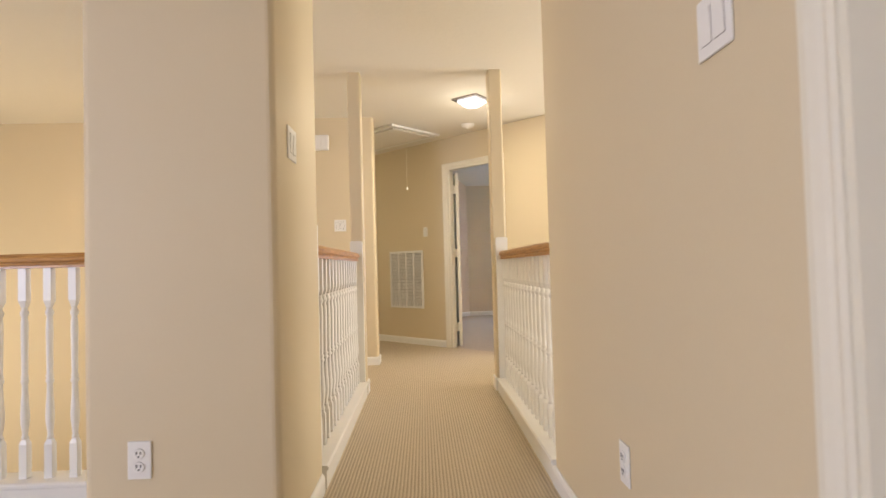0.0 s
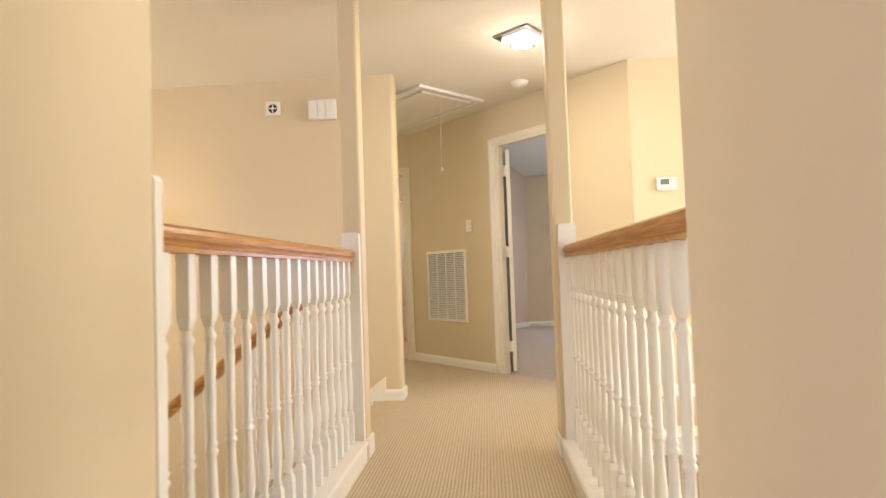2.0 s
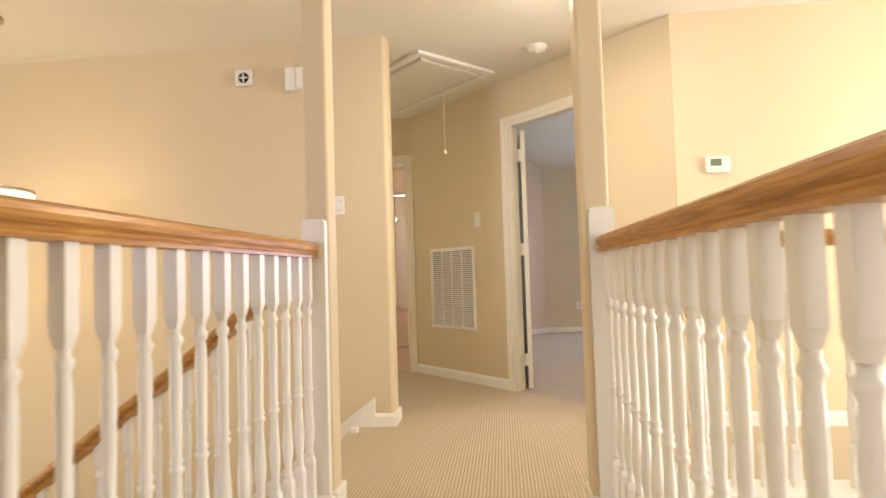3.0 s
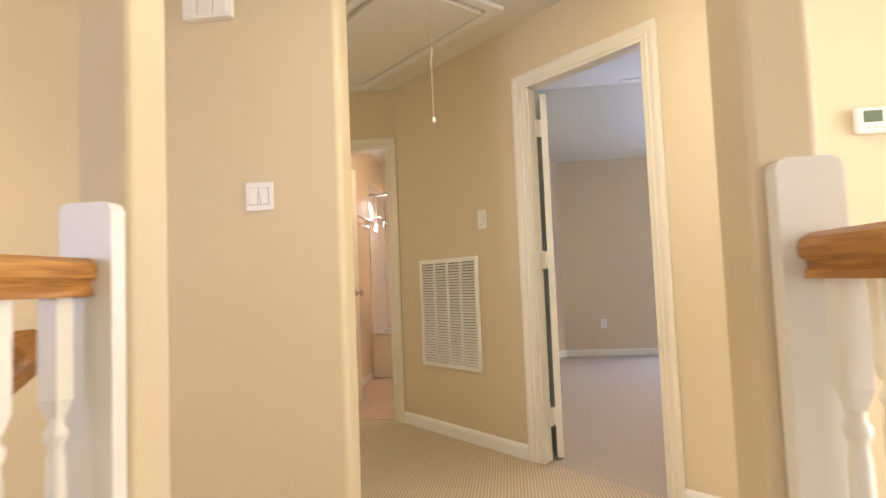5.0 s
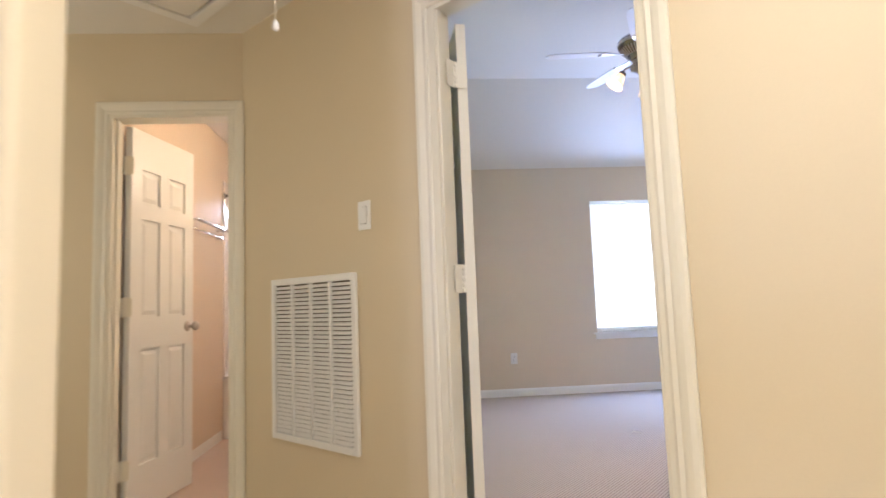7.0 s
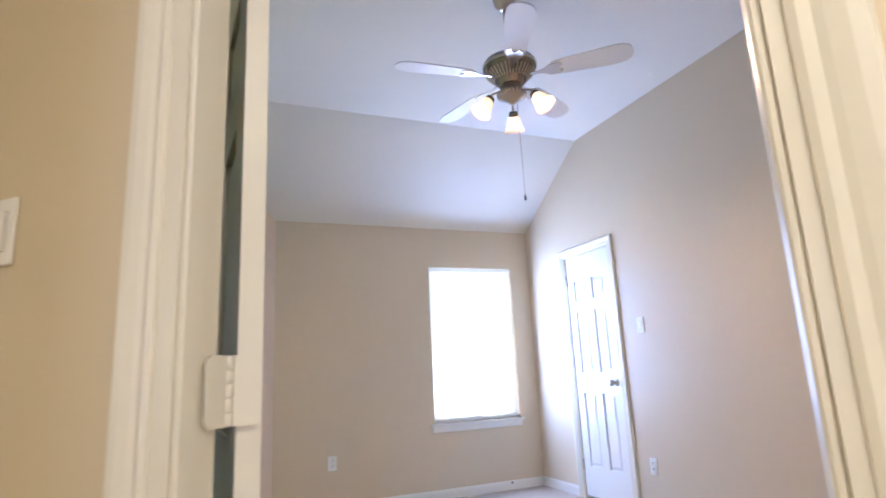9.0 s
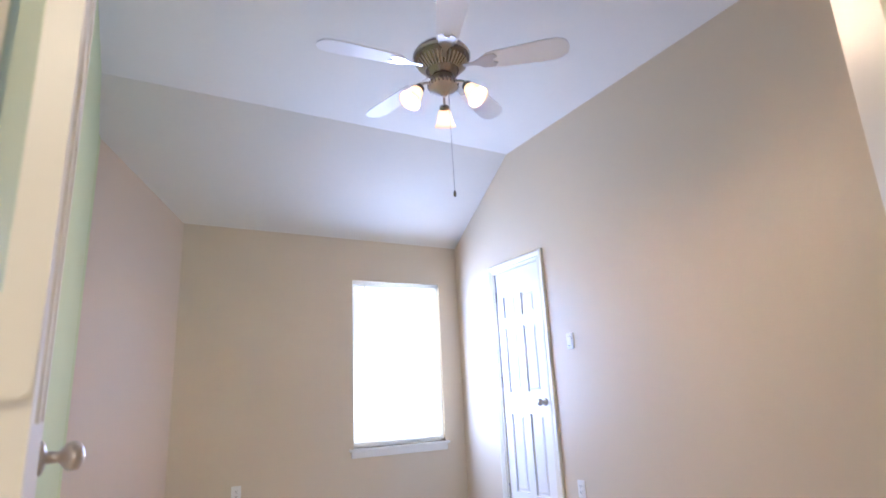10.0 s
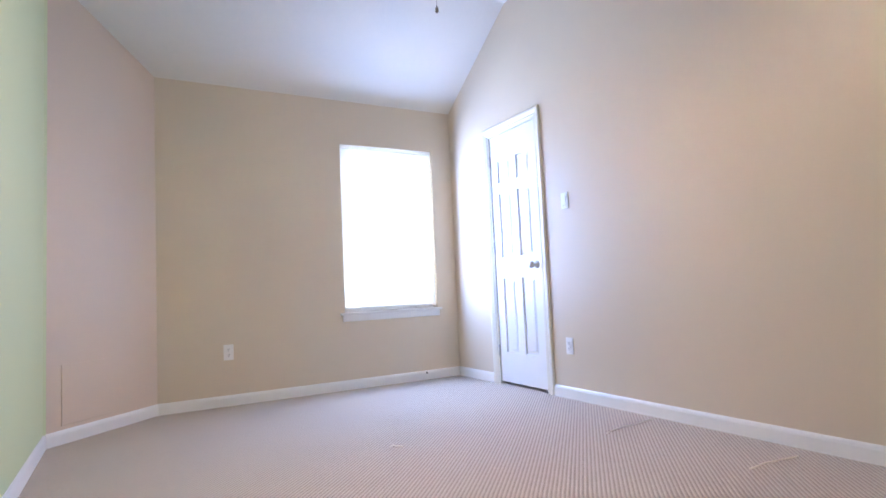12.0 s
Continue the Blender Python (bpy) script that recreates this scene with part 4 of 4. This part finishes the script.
box(bm, -0.0025, 0.0025, -0.0025, 0.0025, -0.011, 0.011, 0.001)
flute = mesh_of("flute", bm, BRONZE)
for k in range(24):
    o = new("flute", flute)
    o.parent, o.matrix_basis = hub, Matrix.Rotation(2 * math.pi * k / 24, 4, "Z") @ Matrix.Translation((0.0745, 0, 2.504))
bm = bmesh.new()
pts = [(0.0, -0.046), (0.06, -0.055), (0.29, -0.069), (0.35, -0.066), (0.385, -0.050), (0.400, -0.024), (0.403, 0.0)]
prism(bm, pts + [(u, -v) for u, v in pts[::-1][1:]], (1, 0, 0), (0, 1, 0), (0, 0, 1), -0.003, 0.003)
blade = mesh_of("blade", bm, BLADE)
bm = bmesh.new()
prism(bm, [(0.0, -0.011), (0.045, -0.009), (0.075, -0.018), (0.10, -0.038), (0.155, -0.042), (0.170, -0.020), (0.150, -0.010), (0.150, 0.010), (0.170, 0.020), (0.155, 0.042), (0.10, 0.038), (0.075, 0.018), (0.045, 0.009), (0.0, 0.011)], (1, 0, 0), (0, 1, 0), (0, 0, 1), -0.008, -0.0033)
iron = mesh_of("blade_iron", bm, NICKEL)
for k in range(5):
    turn = Matrix.Rotation(radians(72 * k + 30), 4, "Z")
    arm = new("blade_iron", iron)
    arm.parent, arm.matrix_basis = fan, turn @ Matrix.Translation((0.105, 0, 2.604)) @ Matrix.Rotation(radians(-11), 4, "X")
    b = new("blade", blade)
    b.parent, b.matrix_basis = fan, turn @ Matrix.Translation((0.215, 0, 2.604)) @ Matrix.Rotation(radians(-11), 4, "X")
sh = bmesh.new()
lathe(sh, [(0.022, 0.0), (0.03, -0.012), (0.036, -0.035), (0.044, -0.065), (0.056, -0.09), (0.053, -0.09), (0.041, -0.064), (0.033, -0.035), (0.02, -0.005)], 20, cap=False)
shade = mesh_of("shade", sh, SHADE)
sd = bmesh.new()
lathe(sd, [(0.016, 0.022), (0.024, 0.015), (0.025, -0.004), (0.022, -0.008)], 18)
cup = mesh_of("socket_cup", sd, BRONZE)
for k in range(3):
    a = radians(120 * k + 59)
    c, s = math.cos(a), math.sin(a)
    bm = bmesh.new()
    tube(bm, [(0.045 * c, 0.045 * s, 2.490), (0.08 * c, 0.08 * s, 2.502), (0.112 * c, 0.112 * s, 2.490), (0.128 * c, 0.128 * s, 2.468)], 0.007, 8)
    part("light_arm", bm, NICKEL, fan)
    m = Matrix.Translation((0.136 * c, 0.136 * s, 2.452)) @ Matrix.Rotation(a, 4, "Z") @ Matrix.Rotation(radians(-35), 4, "Y")
    for name, me in (("socket_cup", cup), ("shade", shade)):
        o = new(name, me)
        o.parent, o.matrix_basis = fan, m
    q = m @ Vector((0, 0, -0.058))
    bulb("fan_bulb", FX + q.x, FY + q.y, q.z, 38.0, (1.0, 0.66, 0.38), 0.022)
bm = bmesh.new()
tube(bm, [(0.01, -0.03, 2.470), (0.012, -0.032, 1.95)], 0.0016, 6)
part("pull_chain", bm, NICKEL, fan)
bm = bmesh.new()
lathe(bm, [(0.003, 0.03), (0.006, 0.02), (0.007, 0.005), (0.003, 0.0)], 10, Matrix.Translation((0.012, -0.032, 1.92)))
part("chain_fob", bm, BRONZE, fan)

# ---- bathroom ----
tub = thing("bathtub", "white enamel bathtub with a plain apron", "bathtub")
bm = bmesh.new()
box(bm, -0.186, 1.095, 9.74, 9.80, 0.006, 0.46, 0.006)
part("apron", bm, ENAMEL, tub)
bm = bmesh.new()
slab(bm, [(-0.186, 9.73), (1.095, 9.73), (1.095, 9.83), (-0.186, 9.83)], 0.462, 0.49)
slab(bm, [(-0.186, 9.83), (-0.11, 9.83), (-0.11, 10.49), (-0.186, 10.49)], 0.462, 0.49)
slab(bm, [(-0.11, 10.41), (1.095, 10.41), (1.095, 10.49), (-0.11, 10.49)], 0.462, 0.49)
part("rim", bm, ENAMEL, tub)
bm = bmesh.new()
box(bm, -0.11, 1.09, 9.83, 10.41, 0.10, 0.14)
part("basin", bm, ENAMEL, tub)
bm = bmesh.new()
for y0, y1, z0, z1 in ((9.76, 9.93, 0.49, 2.1), (10.11, 10.498, 0.49, 2.1), (9.93, 10.11, 0.49, 1.6), (9.93, 10.11, 2.0, 2.1)):
    box(bm, -0.19, -0.178, y0, y1, z0, z1)
solid("tub_surround", bm, SURROUND, "glossy white tub surround panel", "wall panel")
for z, r in ((1.66, 0.011), (1.60, 0.008)):
    bar = thing("towel_bar", "chrome towel bar fixed to the bathroom wall", "towel bar", "towel bars")
    bm = bmesh.new()
    tube(bm, [(-0.11 if z > 1.63 else -0.145, 8.95, z), (-0.11 if z > 1.63 else -0.145, 9.62, z)], r, 10)
    part("bar", bm, CHROME, bar)
    for y in (8.97, 9.60):
        bm = bmesh.new()
        tube(bm, [(-0.189, y, z), (-0.11 if z > 1.63 else -0.145, y, z)], 0.009, 10)
        part("bracket", bm, CHROME, bar)
rod = thing("shower_rod", "chrome shower rod above the bathtub", "shower rod")
bm = bmesh.new()
tube(bm, [(-0.188, 9.78, 1.98), (1.098, 9.78, 1.98)], 0.013, 12)
part("rod", bm, CHROME, rod)
bm = bmesh.new()
lathe(bm, [(0.034, 0), (0.030, 0.012), (0.016, 0.02)], 18, Matrix.Translation((-0.189, 9.78, 1.98)) @ Matrix.Rotation(radians(90), 4, "Y"))
part("flange", bm, CHROME, rod)
bw = thing("window_2", "small bright bathroom window above the tub", "window", kind="structure")
for a, b, c, d in ((9.93, 9.955, 1.6, 2.0), (10.085, 10.11, 1.6, 2.0), (9.955, 10.085, 1.6, 1.625), (9.955, 10.085, 1.975, 2.0)):
    bm = bmesh.new()
    box(bm, -0.27, -0.23, a, b, c, d, 0.003)
    part("window_frame", bm, WHITE, bw)
bm = bmesh.new()
box(bm, -0.252, -0.248, 9.955, 10.085, 1.625, 1.975)
p = part("pane", bm, PANE, bw)
p.visible_shadow = False
bm = bmesh.new()
box(bm, -0.75, -0.7, 9.5, 10.6, 1.2, 2.45)
solid("backdrop_bath", bm, BATHSKY, "bright daylight outside the bathroom window", "backdrop")
sh2 = thing("shower_fitting", "chrome shower fitting on a bent arm", "shower")
bm = bmesh.new()
tube(bm, [(-0.178, 9.86, 1.72), (-0.10, 9.86, 1.74), (-0.05, 9.86, 1.71), (-0.03, 9.86, 1.68)], 0.009, 10)
part("arm", bm, CHROME, sh2)
bm = bmesh.new()
lathe(bm, [(0.012, 0.03), (0.018, 0.015), (0.036, -0.01), (0.038, -0.022), (0.01, -0.024)], 18, Matrix.Translation((-0.025, 9.86, 1.66)) @ Matrix.Rotation(radians(-25), 4, "Y"))
part("head", bm, CHROME, sh2)
# fixture out of view, added as a warm source for the bathroom
van = thing("added_vanity_light", "unseen vanity light bar, added to light the bathroom warmly", "vanity light")
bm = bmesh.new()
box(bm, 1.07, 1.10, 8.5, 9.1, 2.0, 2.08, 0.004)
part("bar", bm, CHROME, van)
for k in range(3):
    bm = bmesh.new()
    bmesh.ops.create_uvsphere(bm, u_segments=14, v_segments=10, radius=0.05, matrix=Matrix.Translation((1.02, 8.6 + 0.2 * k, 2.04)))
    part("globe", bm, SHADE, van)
bulb("added_vanity_glow", 0.94, 8.8, 2.04, 32, (1.0, 0.73, 0.43), 0.08)

# ---- windows out of view; landing, hall and stair ones added for light ----
for name, x0, x1, z0, z1 in (("window_4", 2.2, 4.8, -0.7, 2.46),):
    w = thing(name, "white framed front window", "window", kind="structure")
    for a, b, c, d in ((x0, x0 + 0.05, z0, z1), (x1 - 0.05, x1, z0, z1), (x0 + 0.05, x1 - 0.05, z0, z0 + 0.05), (x0 + 0.05, x1 - 0.05, z1 - 0.05, z1), ((x0 + x1) / 2 - 0.02, (x0 + x1) / 2 + 0.02, z0 + 0.05, z1 - 0.05)):
        bm = bmesh.new()
        box(bm, a, b, -3.09, -3.04, c, d)
        part("window_frame", bm, WHITE, w)
# unseen, added where the landing fill lamp stands
w = thing("added_window_3", "unseen white framed window, added to light the landing", "window", kind="structure")
for a, b, c, d in ((-2.5, -2.45, 0.6, 2.1), (-0.85, -0.8, 0.6, 2.1), (-2.45, -0.85, 0.6, 0.65), (-2.45, -0.85, 2.05, 2.1), (-1.67, -1.63, 0.65, 2.05)):
    bm = bmesh.new()
    box(bm, -4.37, -4.32, a, b, c, d)
    part("window_frame", bm, WHITE, w)
# invented window, hidden by the stub wall, holding the hall fill lamp
w = thing("added_window_7", "unseen white framed window, added to light the side hall", "window", kind="structure")
for a, b, c, d in ((6.6, 6.65, 0.8, 2.0), (7.45, 7.5, 0.8, 2.0), (6.65, 7.45, 0.8, 0.85), (6.65, 7.45, 1.95, 2.0), (6.65, 7.45, 1.38, 1.42)):
    bm = bmesh.new()
    box(bm, -1.79, -1.74, a, b, c, d)
    part("window_frame", bm, WHITE, w)
# added out of view to go with the stair fill lamp
w = thing("added_window_5", "unseen white framed window, added to light the stairwell", "window", kind="structure")
for a, b, c, d in ((3.4, 3.45, -0.8, 1.2), (4.95, 5.0, -0.8, 1.2), (3.45, 4.95, -0.8, -0.75), (3.45, 4.95, 1.15, 1.2), (4.18, 4.22, -0.75, 1.15)):
    bm = bmesh.new()
    box(bm, -4.37, -4.32, a, b, c, d)
    part("window_frame", bm, WHITE, w)
w = thing("window_6", "white framed foyer side window", "window", kind="structure")
for a, b, c, d in ((2.2, 2.25, -0.3, 2.1), (4.15, 4.2, -0.3, 2.1), (2.25, 4.15, -0.3, -0.25), (2.25, 4.15, 2.05, 2.1), (3.18, 3.22, -0.25, 2.05)):
    bm = bmesh.new()
    box(bm, 5.32, 5.37, a, b, c, d)
    part("window_frame", bm, WHITE, w)
